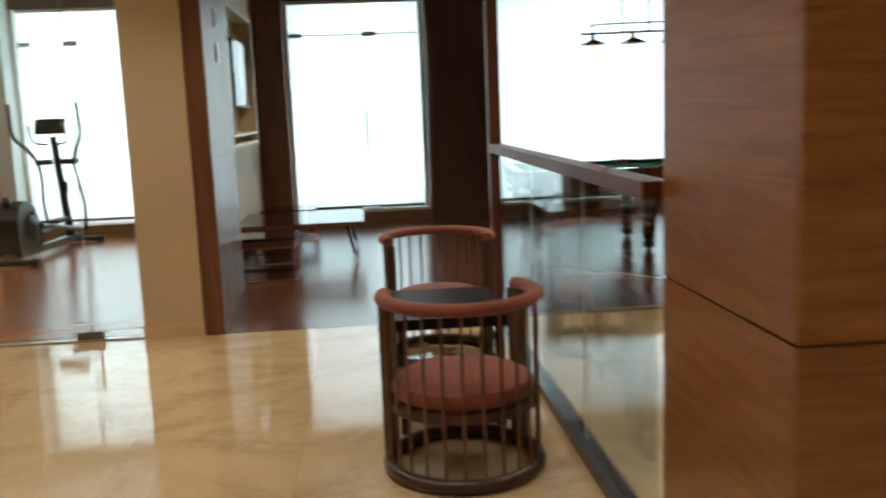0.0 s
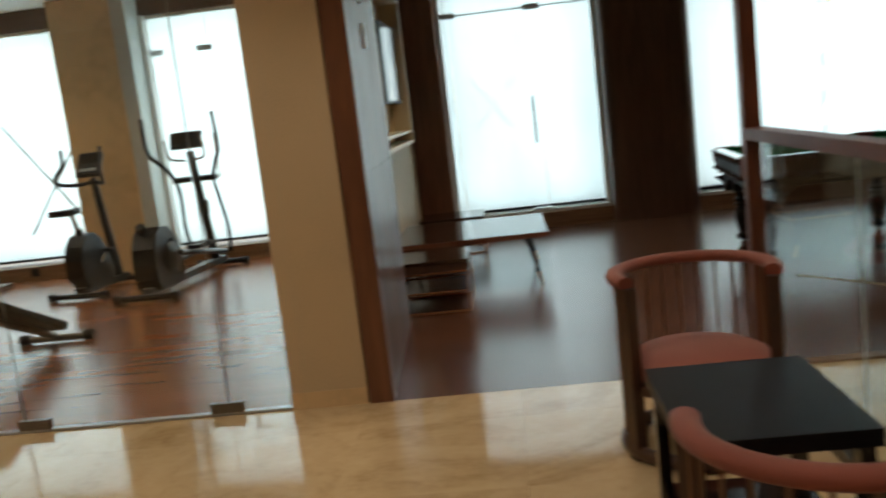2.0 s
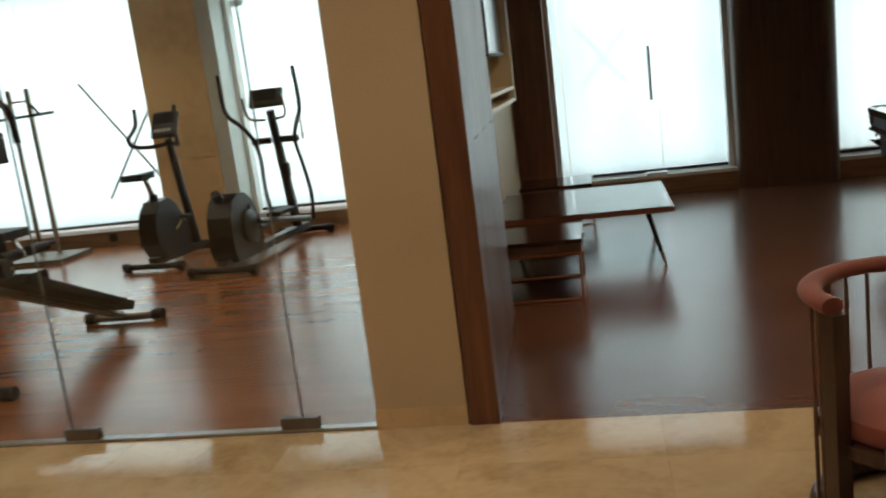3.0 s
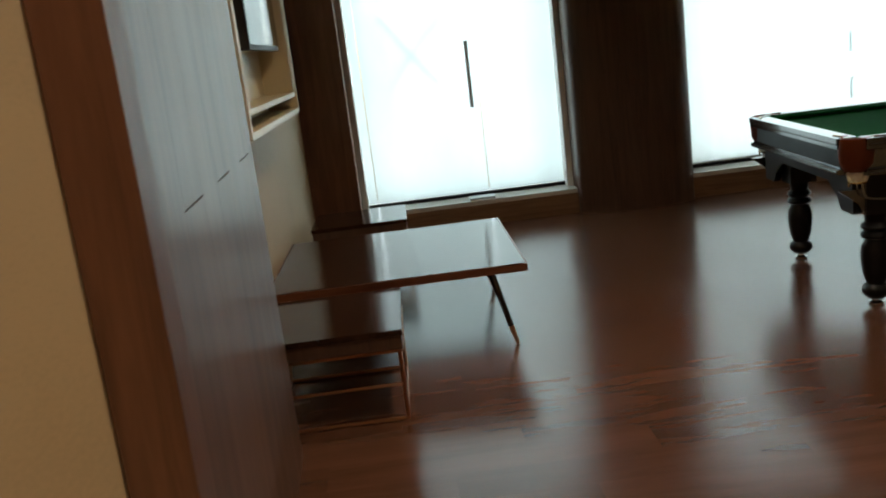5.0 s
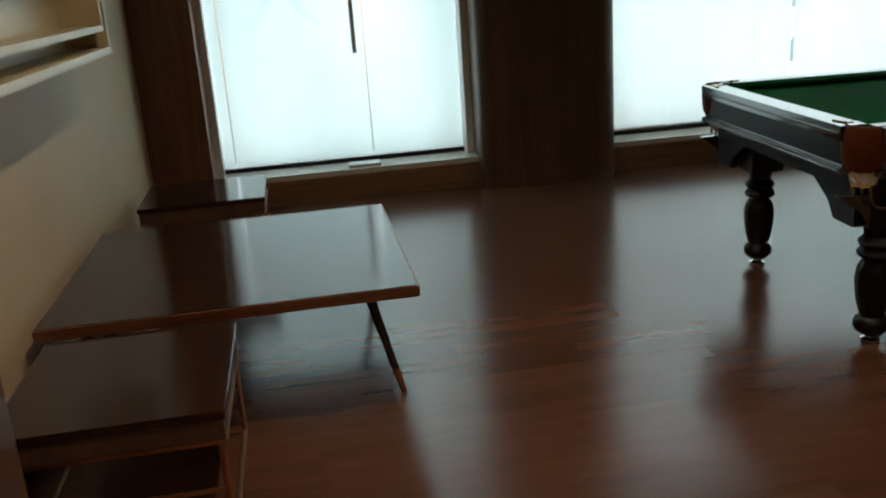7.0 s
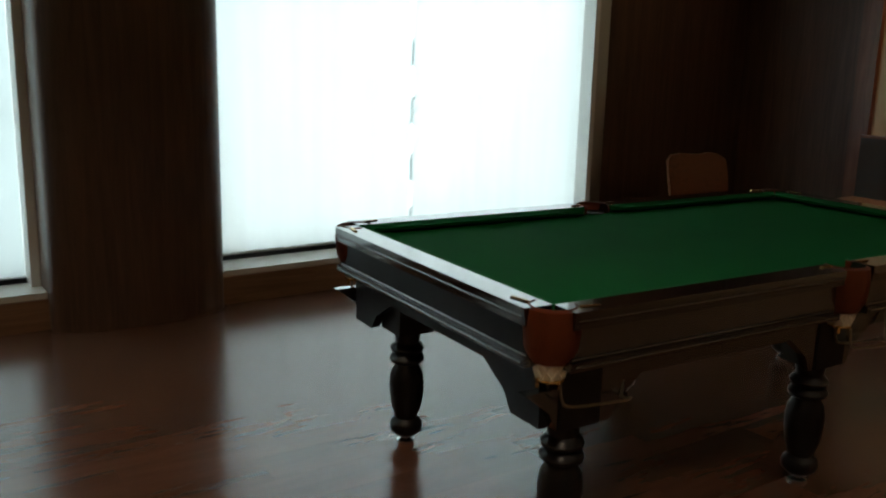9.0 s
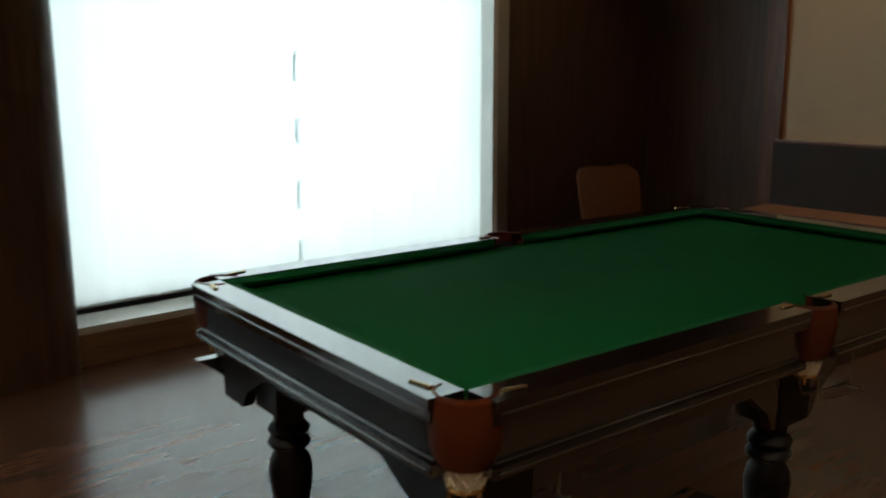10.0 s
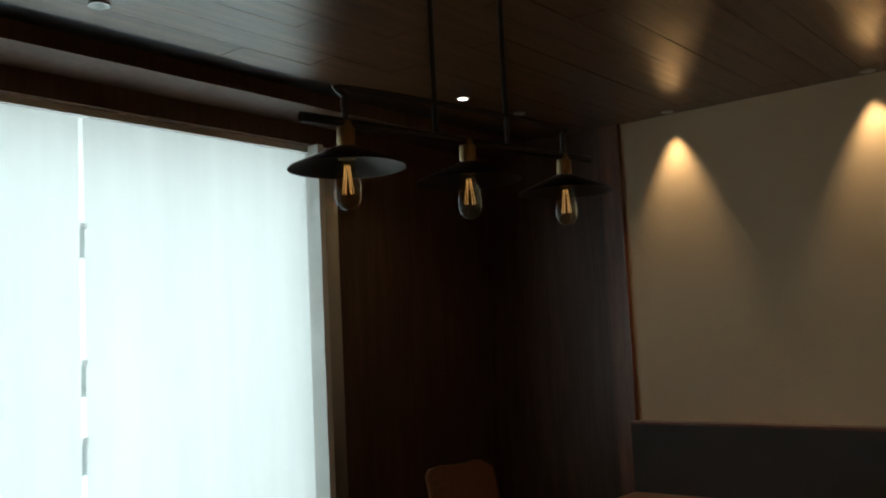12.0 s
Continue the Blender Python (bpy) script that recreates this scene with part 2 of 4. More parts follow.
DOOR_TAPE = glass("thin_clear_tape", (0.93, 0.94, 0.94))
TAPE = plain("grey_tape", (0.40, 0.41, 0.41), 0.5)
BULB_GLASS = glass("amber_bulb_glass", (1.0, 0.88, 0.68))
FILAMENT = glowing("filament", (1.0, 0.55, 0.18), 0.35)
LED = glowing("downlight_lens", (1.0, 0.93, 0.8), 6.0)


# ---- mesh helpers ----
def finish(name, bm, mat, parent=None, label="", smooth=False, bevel=0.0):
    me = bpy.data.meshes.new(name)
    if bevel:
        bmesh.ops.bevel(bm, geom=[e for e in bm.edges if len(e.link_faces) == 2 and e.calc_face_angle(0) > 0.6],
                        offset=bevel, segments=4 if smooth else 2, affect="EDGES", profile=0.5)
    bmesh.ops.recalc_face_normals(bm, faces=bm.faces)
    bm.to_mesh(me)
    bm.free()
    me.materials.append(mat)
    for f in me.polygons:
        f.use_smooth = smooth
    if smooth:
        me.set_sharp_from_angle(angle=radians(40))
    ob = new(name, me)
    if parent is not None:
        ob.parent = parent
    if label:
        ob["label"] = label
    return ob


def part(name, bm, mat, parent, label="", smooth=False, bevel=0.0):
    return finish(name, bm, mat, parent, label, smooth, bevel)


def thing(name, m, label, category, group="", kind=""):
    ob = new(name)
    ob.matrix_world = m
    return tagged(ob, label, category, group, kind)


def box(x0, x1, y0, y1, z0, z1, bm=None):
    bm = bm or bmesh.new()
    v = [bm.verts.new(c) for c in ((x0, y0, z0), (x1, y0, z0), (x1, y1, z0), (x0, y1, z0),
                                   (x0, y0, z1), (x1, y0, z1), (x1, y1, z1), (x0, y1, z1))]
    for i in ((3, 2, 1, 0), (4, 5, 6, 7), (0, 1, 5, 4), (1, 2, 6, 5), (2, 3, 7, 6), (3, 0, 4, 7)):
        bm.faces.new([v[k] for k in i])
    return bm


def prism(profile, z0, z1, bm=None):
    """An upright prism over a closed outline in x and y."""
    bm = bm or bmesh.new()
    lo = [bm.verts.new((x, y, z0)) for x, y in profile]
    hi = [bm.verts.new((x, y, z1)) for x, y in profile]
    n = len(profile)
    bm.faces.new(lo[::-1])
    bm.faces.new(hi)
    for i in range(n):
        bm.faces.new((lo[i], lo[(i + 1) % n], hi[(i + 1) % n], hi[i]))
    return bm


def lathe(profile, seg=20, at=(0, 0, 0), bm=None):
    """Turns (radius, height) pairs round the upright axis."""
    bm = bm or bmesh.new()
    rings = []
    for r, z in profile:
        rings.append([bm.verts.new((at[0] + r * math.cos(2 * math.pi * k / seg), at[1] + r * math.sin(2 * math.pi * k / seg), at[2] + z))
                      for k in range(seg)])
    for a, b in zip(rings, rings[1:]):
        for k in range(seg):
            bm.faces.new((a[k], a[(k + 1) % seg], b[(k + 1) % seg], b[k]))
    bm.faces.new(rings[0][::-1])
    bm.faces.new(rings[-1])
    return bm


def tube(points, r, seg=10, bm=None, squash=1.0, r_end=None):
    """A round bar along a chain of points."""
    bm = bm or bmesh.new()
    pts = [Vector(p) for p in points]
    rings = []
    up = None
    for i, p in enumerate(pts):
        d = (pts[min(i + 1, len(pts) - 1)] - pts[max(i - 1, 0)]).normalized()
        if up is None:
            up = Vector((0, 0, 1)) if abs(d.z) < 0.9 else Vector((0, 1, 0))
        side = d.cross(up).normalized()
        up = side.cross(d).normalized()
        rad = r if r_end is None else r + (r_end - r) * i / (len(pts) - 1)
        rings.append([bm.verts.new(p + rad * (math.cos(2 * math.pi * k / seg) * side + squash * math.sin(2 * math.pi * k / seg) * up))
                      for k in range(seg)])
    for a, b in zip(rings, rings[1:]):
        for k in range(seg):
            bm.faces.new((a[k], a[(k + 1) % seg], b[(k + 1) % seg], b[k]))
    bm.faces.new(rings[0][::-1])
    bm.faces.new(rings[-1])
    return bm


def smooth_path(points, steps=6):
    """Points along a smooth curve through the given ones."""
    p = [Vector(q) for q in points]
    p = [2 * p[0] - p[1]] + p + [2 * p[-1] - p[-2]]
    out = []
    for i in range(1, len(p) - 2):
        for s in range(steps):
            u = s / steps
            out.append(0.5 * (2 * p[i] + (p[i + 1] - p[i - 1]) * u + (2 * p[i - 1] - 5 * p[i] + 4 * p[i + 1] - p[i + 2]) * u * u
                              + (3 * p[i] - p[i - 1] - 3 * p[i + 1] + p[i + 2]) * u ** 3))
    return out + [p[-2]]


def setting(name, bm, mat, label, category, bevel=0.0):
    return tagged(finish(name, bm, mat, None, "", False, bevel), label, category, "", "structure")


H = 3.2        # ceiling
XL, XR = -7.2, 8.1
YB, YW = -8.4, 6.06

# ---- floors: the bed, the pieces come last ----
floor = setting("floor", box(XL, XR, YB, 6.6, -0.2, -0.012), STRIP_STONE, "floor bed under marble and wooden boards", "floor")
ceiling = bmesh.new()
box(XL, XR, YB, 6.6, H + 0.004, H + 0.2, ceiling)
setting("ceiling", ceiling, WHITE, "white painted ceiling slab", "ceiling")
# wooden boards under the ceiling of the games room
bm = bmesh.new()
row = 0
y = 0.0
while y < 5.4:
    x = -0.2 - (row % 3) * 0.45
    while x < XR - 0.02:
        box(max(x, -0.2), min(x + 1.497, XR), y, y + 0.197, H - 0.02 - 0.001 * ((row * 7 + int(x * 3)) % 3), H + 0.004, bm)
        x += 1.5
    y += 0.2
    row += 1
setting("ceiling_boards", bm, WOOD_CEIL, "brown wooden board ceiling over the games room", "ceiling")
# lowered band along the windows; the slot's dark is painted as a flat strip
setting("ceiling_slot_strip", box(-0.2, XR, 5.4, 5.62, H - 0.004, H + 0.004), BLACK_METAL, "flat black strip painted as the dark slot along windows", "ceiling")
setting("pelmet", box(-0.2, XR, 5.62, 6.0, 3.1, H + 0.004), WOOD_DARK, "dark wood veneer pelmet above the windows", "pelmet")

# ---- outer walls ----
# Back and west walls are unseen, added to close the rooms.
setting("wall_back", box(XL, XR, YB - 0.2, YB, 0, H), BEIGE, "plain beige painted wall closing an unseen side", "wall")
setting("wall_west", box(XL - 0.2, XL, YB, 6.6, 0, H), BEIGE, "plain beige painted wall closing an unseen side", "wall")
wall_east = setting("wall_east", box(XR, XR + 0.2, YB, 4.76, 0, H), BEIGE, "beige painted wall washed by ceiling spots", "wall")
setting("wall_east_clad", box(XR, XR + 0.2, 4.92, 6.6, 0, H), WOOD_DARK, "dark wood veneer wall in the corner", "wall")
setting("wall_trim", box(XR - 0.05, XR + 0.2, 4.76, 4.92, 0, H), WOOD_RED, "red brown wooden trim on the wall edge", "trim", 0.004)
# facade: pieces between the openings
setting("wall_north_corner", box(6.35, XR, YW - 0.02, 6.6, 0, H), WOOD_DARK, "dark wood veneer wall beside the window", "wall")
setting("wall_north_lintel", box(XL, XR, YW - 0.06, 6.6, 2.97, H), WOOD_DARK, "dark wood veneer lintel above the windows", "wall")
setting("wall_north_sill", box(XL, XR, 5.78, 6.6, -0.01, 0.17), SILL_FRONT, "low brown wooden plinth under the windows", "wall")
prof = [(1.99, 6.5)] + [(2.475 - 0.485 * math.cos(a), 5.74 - 0.15 * math.sin(a)) for a in np.linspace(0, math.pi, 25)] + [(2.96, 6.5)]
bm = prism(prof, 0, H)
tagged(finish("column", bm, WOOD_DARK, None, "", True), "bulging dark wood veneer column between the windows", "column", "", "structure")
setting("pilaster", box(-0.30, 0.17, 5.72, 6.5, 0, H), WOOD_RED, "red brown wood veneer pilaster beside the glass door", "pilaster", 0.003)
for a, b in ((0.17, 1.99), (2.96, 6.35)):
    setting("window_sill", box(a, b, 5.80, 6.5, 0.17, 0.205), SILL_STONE, "pale polished stone window sill", "sill", 0.004)

# ---- wall between gym and games room ----
pier = setting("pier", box(-0.43, -0.02, 0.0, 0.32, 0.09, H), BEIGE, "beige painted pier beside the glass wall", "wall", 0.003)
setting("pier_skirting", box(-0.436, -0.02, -0.006, 0.32, 0, 0.09), BEIGE_STONE, "beige stone skirting at the pier", "baseboard")
jamb = setting("door_frame", box(-0.01, 0.118, -0.012, 0.10, 0, H), WOOD_RED, "red brown wooden jamb at the opening", "door frame", 0.004)
wall_mid = setting("wall_partition", box(-0.43, -0.22, 0.32, 6.0, 0, H), BEIGE, "beige painted partition wall", "wall")
panel_core = setting("wall_panel", box(-0.22, 0.088, 0.10, 1.70, 0, H), WOOD_DARK, "grey brown veneer panelled wall end", "wall")
setting("baseboard", box(-0.22, -0.205, 1.70, 5.72, 0, 0.10), BLACK, "thin black baseboard along the beige wall", "baseboard")
y = 0.104
k = 0
while y < 1.69:
    w = min(0.242, 1.6975 - y)
    for z0, z1 in ((0.0, 1.208), (1.212, H - 0.003)) if k % 2 else ((0.0, H - 0.003),):
        part("panel", box(0.088, 0.1, y, y + w + 0.0025, z0, z1), WOOD_PANEL, panel_core)
    y += 0.245
    k += 1
panel_core.matrix_world = pose(0.012, 0, 0, 0, 0, 2.6)
sw = thing("wall_switch", pose(0.077, 0.80, 2.23), "pale switch plate on the veneer wall", "switch", "switch plates")
part("plate", box(0, 0.012, -0.045, 0.045, -0.07, 0.07), GREY_WHITE, sw, "", False, 0.003)
part("rocker", box(0.012, 0.018, -0.02, 0.02, -0.04, 0.04), ALU, sw, "", False, 0.002)
copy_thing(sw, pose(0.078, 0.78, 1.97))

# ---- wood clad pier and rail ----
clad = setting("wall_pier", box(2.075, 3.4, -4.36, -3.50, 0, H), WOOD_DARK, "orange brown veneer clad pier at the rail", "wall")
for z0, z1 in ((0.004, 0.94), (0.948, 1.94), (1.948, H - 0.004)):
    part("panel", box(2.06, 2.075, -4.358, -3.502, z0, z1), WOOD_ORANGE, clad)
    for x0 in (2.06, 2.72):
        part("panel", box(x0, x0 + 0.652, -4.378, -4.362, z0, z1), WOOD_ORANGE, clad)
rail = thing("glass_balustrade", pose(2.04, -3.5, 0), "glass balustrade with a red brown wooden handrail", "balustrade")
part("base_channel", box(-0.045, 0.045, 0, 3.4, 0.0, 0.05), STRIP_STONE, rail, "dark base channel", False, 0.004)
prof_r = bmesh.new()
box(-0.045, 0.045, 0, 3.42, 1.185, 1.24, prof_r)
part("handrail", prof_r, RAIL_WOOD, rail, "", False, 0.012)
part("post", box(-0.04, 0.04, 3.40, 3.48, 0, H), RAIL_WOOD, rail, "red brown square wooden post", False, 0.005)
for a, b in ((0.01, 0.95), (0.956, 2.12), (2.126, 3.398)):
    part("glass_pane", box(-0.006, 0.006, a, b, 0.05, 1.186), GREEN_GLASS, rail).visible_shadow = False
for a in (0.953, 2.123):
    part("joint", box(-0.0025, 0.0025, a - 0.002, a + 0.002, 0.05, 1.184), PALE_JOINT, rail, "pale joint between panes")

# ---- gym glass front ----
front = thing("glass_partition", pose(0, 0, 0), "frameless clear glass wall of the gym with patch fittings", "glass wall")
for a, b in ((-0.785, -0.44), (-1.95, -0.79), (-3.1, -1.955), (-4.25, -3.105), (-5.4, -4.255), (XL, -5.405)):
    part("glass_pane", box(a, b, 0.02, 0.032, 0.012, H), CLEAR, front).visible_shadow = False
part("floor_track", box(XL, -0.44, 0.005, 0.05, 0, 0.012), ALU, front, "thin metal floor track")
for x in (-0.7875, -1.9525, -3.1025, -4.2525):
    part("joint", box(x - 0.002, x + 0.002, 0.019, 0.033, 0.066, H - 0.002), JOINT, front, "thin grey joint between panes")
for x in (-0.80, -1.90, -3.1):
    part("patch_fitting", box(x - 0.09, x + 0.09, 0.008, 0.044, 0.012, 0.066), BRASS if x < -5 else TUBE_GREY, front, "metal patch fitting", False, 0.003)


# ---- windows ----
def window(name, a, b, label, pane_mat, splits, handle=None):
    w = tagged(new(name), label, "window", "", "structure")
    w.matrix_world = pose(0, YW, 0)
    f = 0.05
    part("window_frame", box(a, a + f, -0.10, 0.10, 0.205, 2.97), WHITE, w, "pale metal frame", False, 0.003)
    part("window_frame", box(b - f, b, -0.10, 0.10, 0.205, 2.97), WHITE, w, "pale metal frame", False, 0.003)
    part("window_frame", box(a + f, b - f, 0, 0.10, 2.93, 2.97), WHITE, w, "pale metal frame")
    part("window_frame", box(a + f, b - f, 0.005, 0.10, 0.205, 0.235), BLACK_METAL, w, "dark bottom rail")
    edges = [a + f] + splits + [b - f]
    for p0, p1 in zip(edges, edges[1:]):
        part("pane", box(p0 + 0.003, p1 - 0.003, 0.05, 0.056, 0.237, 2.928), pane_mat, w)
    if handle:
        hx, z0, z1 = handle
        bm = tube([(hx, -0.05, z0), (hx, -0.05, z1)], 0.016)
        for z in (z0 + 0.06, z1 - 0.06):
            tube([(hx, -0.05, z), (hx, 0.05, z)], 0.009, 8, bm)
        part("door_handle", bm, WHITE, w, "steel pull handle", True)
    return w


w1 = window("door_1", 0.17, 1.99, "frosted glass door in a pale metal frame", FROST, [0.30, 1.28], (1.2, 0.97, 1.52))
for x in (0.30, 1.28):
    part("hinge", box(x - 0.09, x + 0.09, 0.03, 0.06, 2.50, 2.56), ALU, w1, "metal patch fitting", False, 0.003)
part("transom", box(0.22, 1.94, 0.045, 0.06, 2.523, 2.535), ALU, w1)
part("floor_spring", box(1.08, 1.30, -0.22, -0.10, 0.205, 0.225), ALU, w1, "metal floor spring cover", False, 0.004)
w2 = window("window_1", 2.96, 6.16, "tall window with pale blinds in a metal frame", FROST_PALE, [4.5])
setting("window_reveal", box(6.16, 6.35, YW - 0.02, 6.5, 0, 2.97), ALU, "brushed metal window reveal", "frame", 0.003)
w3 = window("window_2", -3.30, -0.55, "frosted glass door of the gym", FROST_PALE, [-2.55, -1.5], (-2.62, 0.97, 1.52))
for x in (-3.2, -2.6):
    part("hinge", box(x - 0.09, x + 0.09, 0.03, 0.06, 2.50, 2.56), ALU, w3, "metal patch fitting", False, 0.003)
w4 = window("window_3", XL, -4.20, "wide frosted window of the gym", FROST_PALE, [-5.9])


def blind(a, b, group):
    t = thing("roller_blind", pose(0, YW + 0.02, 0), "translucent pale roller blind hanging before the window", "blind", group)
    bm = bmesh.new()
    n, rows = 40, 12
    grid = [[bm.verts.new((a + (b - a) * i / n, 0.012 * math.sin(i * 0.55 + a) * (1 - j / rows) ** 0.5 * 0.6 + 0.004 * math.sin(i * 1.7), 0.245 + 2.68 * j / rows))
             for i in range(n + 1)] for j in range(rows + 1)]
    for j in range(rows):
        for i in range(n):
            bm.faces.new((grid[j][i], grid[j][i + 1], grid[j + 1][i + 1], grid[j + 1][i]))
    part("fabric", bm, BLIND, t, "", True)
    part("bottom_bar", box(a, b, -0.008, 0.012, 0.235, 0.25), ALU, t)


blind(3.02, 4.485, "window blinds")
blind(4.515, 6.10, "window blinds")
tape = thing("tape_strips", pose(4.5, YW - 0.005, 0), "grey tape strips over the seam of the blinds", "tape")
for z in (0.42, 0.80, 1.20, 1.60, 2.32):
    part("strip", box(-0.022, 0.004, 0, 0.003, z - 0.16, z), BLIND_TAPE, tape)
    part("strip", box(-0.016, 0.016, -0.001, 0.002, z - 0.005, z + 0.03), BLIND, tape, "white clip")

# gym column and far cladding
gcol = setting("gym_column", box(-4.20, -3.47, 5.62, 6.5, 0, H), BEIGE_STONE, "beige stone clad column in the gym", "column")
for z0, z1 in ((0.0, 0.92), (0.926, 1.84), (1.846, 2.76), (2.766, H)):
    part("slab", box(-4.20, -3.472, 5.60, 5.62, z0, z1 - 0.002), BEIGE_STONE, gcol)
setting("gym_column_side", box(-3.47, -3.30, 5.62, 6.5, 0, H), GREY_WHITE, "pale grey painted strip beside the gym column", "wall")
x_tape = thing("tape_cross", pose(-4.83, 6.08, 1.1), "crossed strips of tape on the gym window", "tape", "tape crosses")
part("strip", tube([(-0.42, 0, 0.79), (0.41, 0, -0.40)], 0.002, 6, None, 9.0), TAPE, x_tape)
part("strip", tube([(0.39, 0.008, 0.40), (-0.29, 0.008, -0.58)], 0.002, 6, None, 9.0), TAPE, x_tape)
door_tape = thing("tape_cross", pose(0.74, 6.135, 1.46), "crossed strips of tape behind the frosted glass door", "tape", "tape crosses")
part("strip", tube([(-0.24, 0, 0.32), (0.22, 0, -0.30)], 0.002, 6, None, 12.0), DOOR_TAPE, door_tape)
part("strip", tube([(0.26, 0.008, 0.28), (-0.23, 0.008, -0.27)], 0.002, 6, None, 12.0), DOOR_TAPE, door_tape)
sock = thing("wall_socket", pose(-5.0, 5.78, 0.1), "small dark socket in the plinth", "socket")
part("plate", box(-0.05, 0.05, -0.012, 0, -0.045, 0.045), BLACK, sock, "", False, 0.003)

# ---- television niche ----
niche = thing("wall_niche", pose(-0.22, 2.10, 1.21), "cream lacquered box shelf on the wall around a television", "shelf unit")
part("back_panel", box(0, 0.02, 0.03, 1.84, 0.03, 1.28), CREAM, niche)
for z0, z1 in ((0.0, 0.03), (1.28, 1.31)):
    part("board", box(0, 0.20, 0, 1.87, z0, z1), CREAM, niche, "", False, 0.003)
for y0, y1 in ((0, 0.03), (1.84, 1.87)):
    part("side_board", box(0, 0.20, y0, y1, 0.03, 1.28), CREAM, niche, "", False, 0.003)
part("shelf", box(0.02, 0.195, 0.07, 1.80, 0.10, 0.125), CREAM, niche, "", False, 0.003)
for y0 in (0.07, 1.78):
    part("inner_board", box(0.02, 0.195, y0, y0 + 0.02, 0.126, 1.279), CREAM, niche, "", False, 0.002)
tv = thing("television", pose(-0.09, 3.28, 1.92), "black flat television in the wall niche", "television")
part("body", box(-0.03, 0.02, -0.55, 0.55, -0.335, 0.335), BLACK, tv, "", False, 0.006)
part("screen", box(0.02, 0.024, -0.53, 0.53, -0.31, 0.32), SCREEN, tv, "dark glossy screen")
part("bracket", box(-0.108, -0.03, -0.12, 0.12, -0.12, 0.12), BLACK_METAL, tv)


# ---- low tables by the wall ----
def side_table(m, w, d, h, label):
    t = thing("side_table", m, label, "side table", "side tables by the wall")
    part("tabletop", box(0, w, 0, d, h - 0.025, h), WOOD_TOP, t, "glossy dark top", False, 0.003)
    part("apron", box(0.006, w - 0.006, 0.006, d - 0.006, h - 0.085, h - 0.026), WOOD_DARK, t)
    part("apron_edge", box(0.002, w - 0.002, 0.002, d - 0.002, h - 0.097, h - 0.086), COPPER, t, "thin copper coloured edge")
    for x in (0.02, w - 0.02):
        for yy in (0.02, d - 0.02):
            part("leg", tube([(x, yy, 0.008), (x, yy, h - 0.097)], 0.009, 8), COPPER, t, "slim copper coloured leg", True)
        part("stretcher", tube([(x, 0.02, 0.009), (x, d - 0.02, 0.009)], 0.008, 8), COPPER, t, "", True)
    for yy in (0.02, d - 0.02):
        part("stretcher", tube([(0.02, yy, 0.009), (w - 0.02, yy, 0.009)], 0.008, 8), COPPER, t, "", True)
        part("stretcher", tube([(0.02, yy, 0.16), (w - 0.02, yy, 0.16)], 0.007, 8), COPPER, t, "", True)
    return t


side_table(pose(-0.12, 1.90, 0), 0.60, 0.66, 0.40, "dark glossy side table on copper frame beside panelled wall")
side_table(pose(-0.12, 4.45, 0), 0.66, 0.60, 0.38, "dark glossy side table on copper frame beside glass door")
coffee = thing("coffee_table", pose(-0.17, 2.61, 0), "low rectangular coffee table with a glossy brown top", "coffee table")
part("tabletop", box(0, 1.275, 0, 1.22, 0.388, 0.426), WOOD_EDGE, coffee, "reddish wooden board", False, 0.004)
part("top_surface", box(0.008, 1.267, 0.008, 1.212, 0.4265, 0.429), WOOD_TOP, coffee, "glossy dark glass-like top")
for x, sx in ((0.14, -1), (1.10, 1)):
    for yy, sy in ((0.16, -1), (1.06, 1)):
        leg = part("leg", tube([(x, yy, 0.388), (x + sx * 0.075, yy + sy * 0.07, 0.09)], 0.019, 12, None, 1.0, 0.014), WOOD_BLACK, coffee, "splayed tapered dark leg", True)
        part("tip", tube([(x + sx * 0.075, yy + sy * 0.07, 0.09), (x + sx * 0.098, yy + sy * 0.09, 0.0)], 0.0145, 12, None, 1.0, 0.010), COPPER, leg, "copper tip", True)


# ---- billiard table ----
L2, W2, TOP = 1.335, 0.735, 0.85
pool = thing("billiard_table", pose(3.984, 3.077, 0, 0, 0, -3.9), "black six-legged billiard table with green baize and leather pockets", "billiard table")
part("bed", box(-L2 + 0.10, L2 - 0.10, -W2 + 0.10, W2 - 0.10, 0.74, 0.812), CLOTH, pool, "green baize playing bed")
PK = 0.075


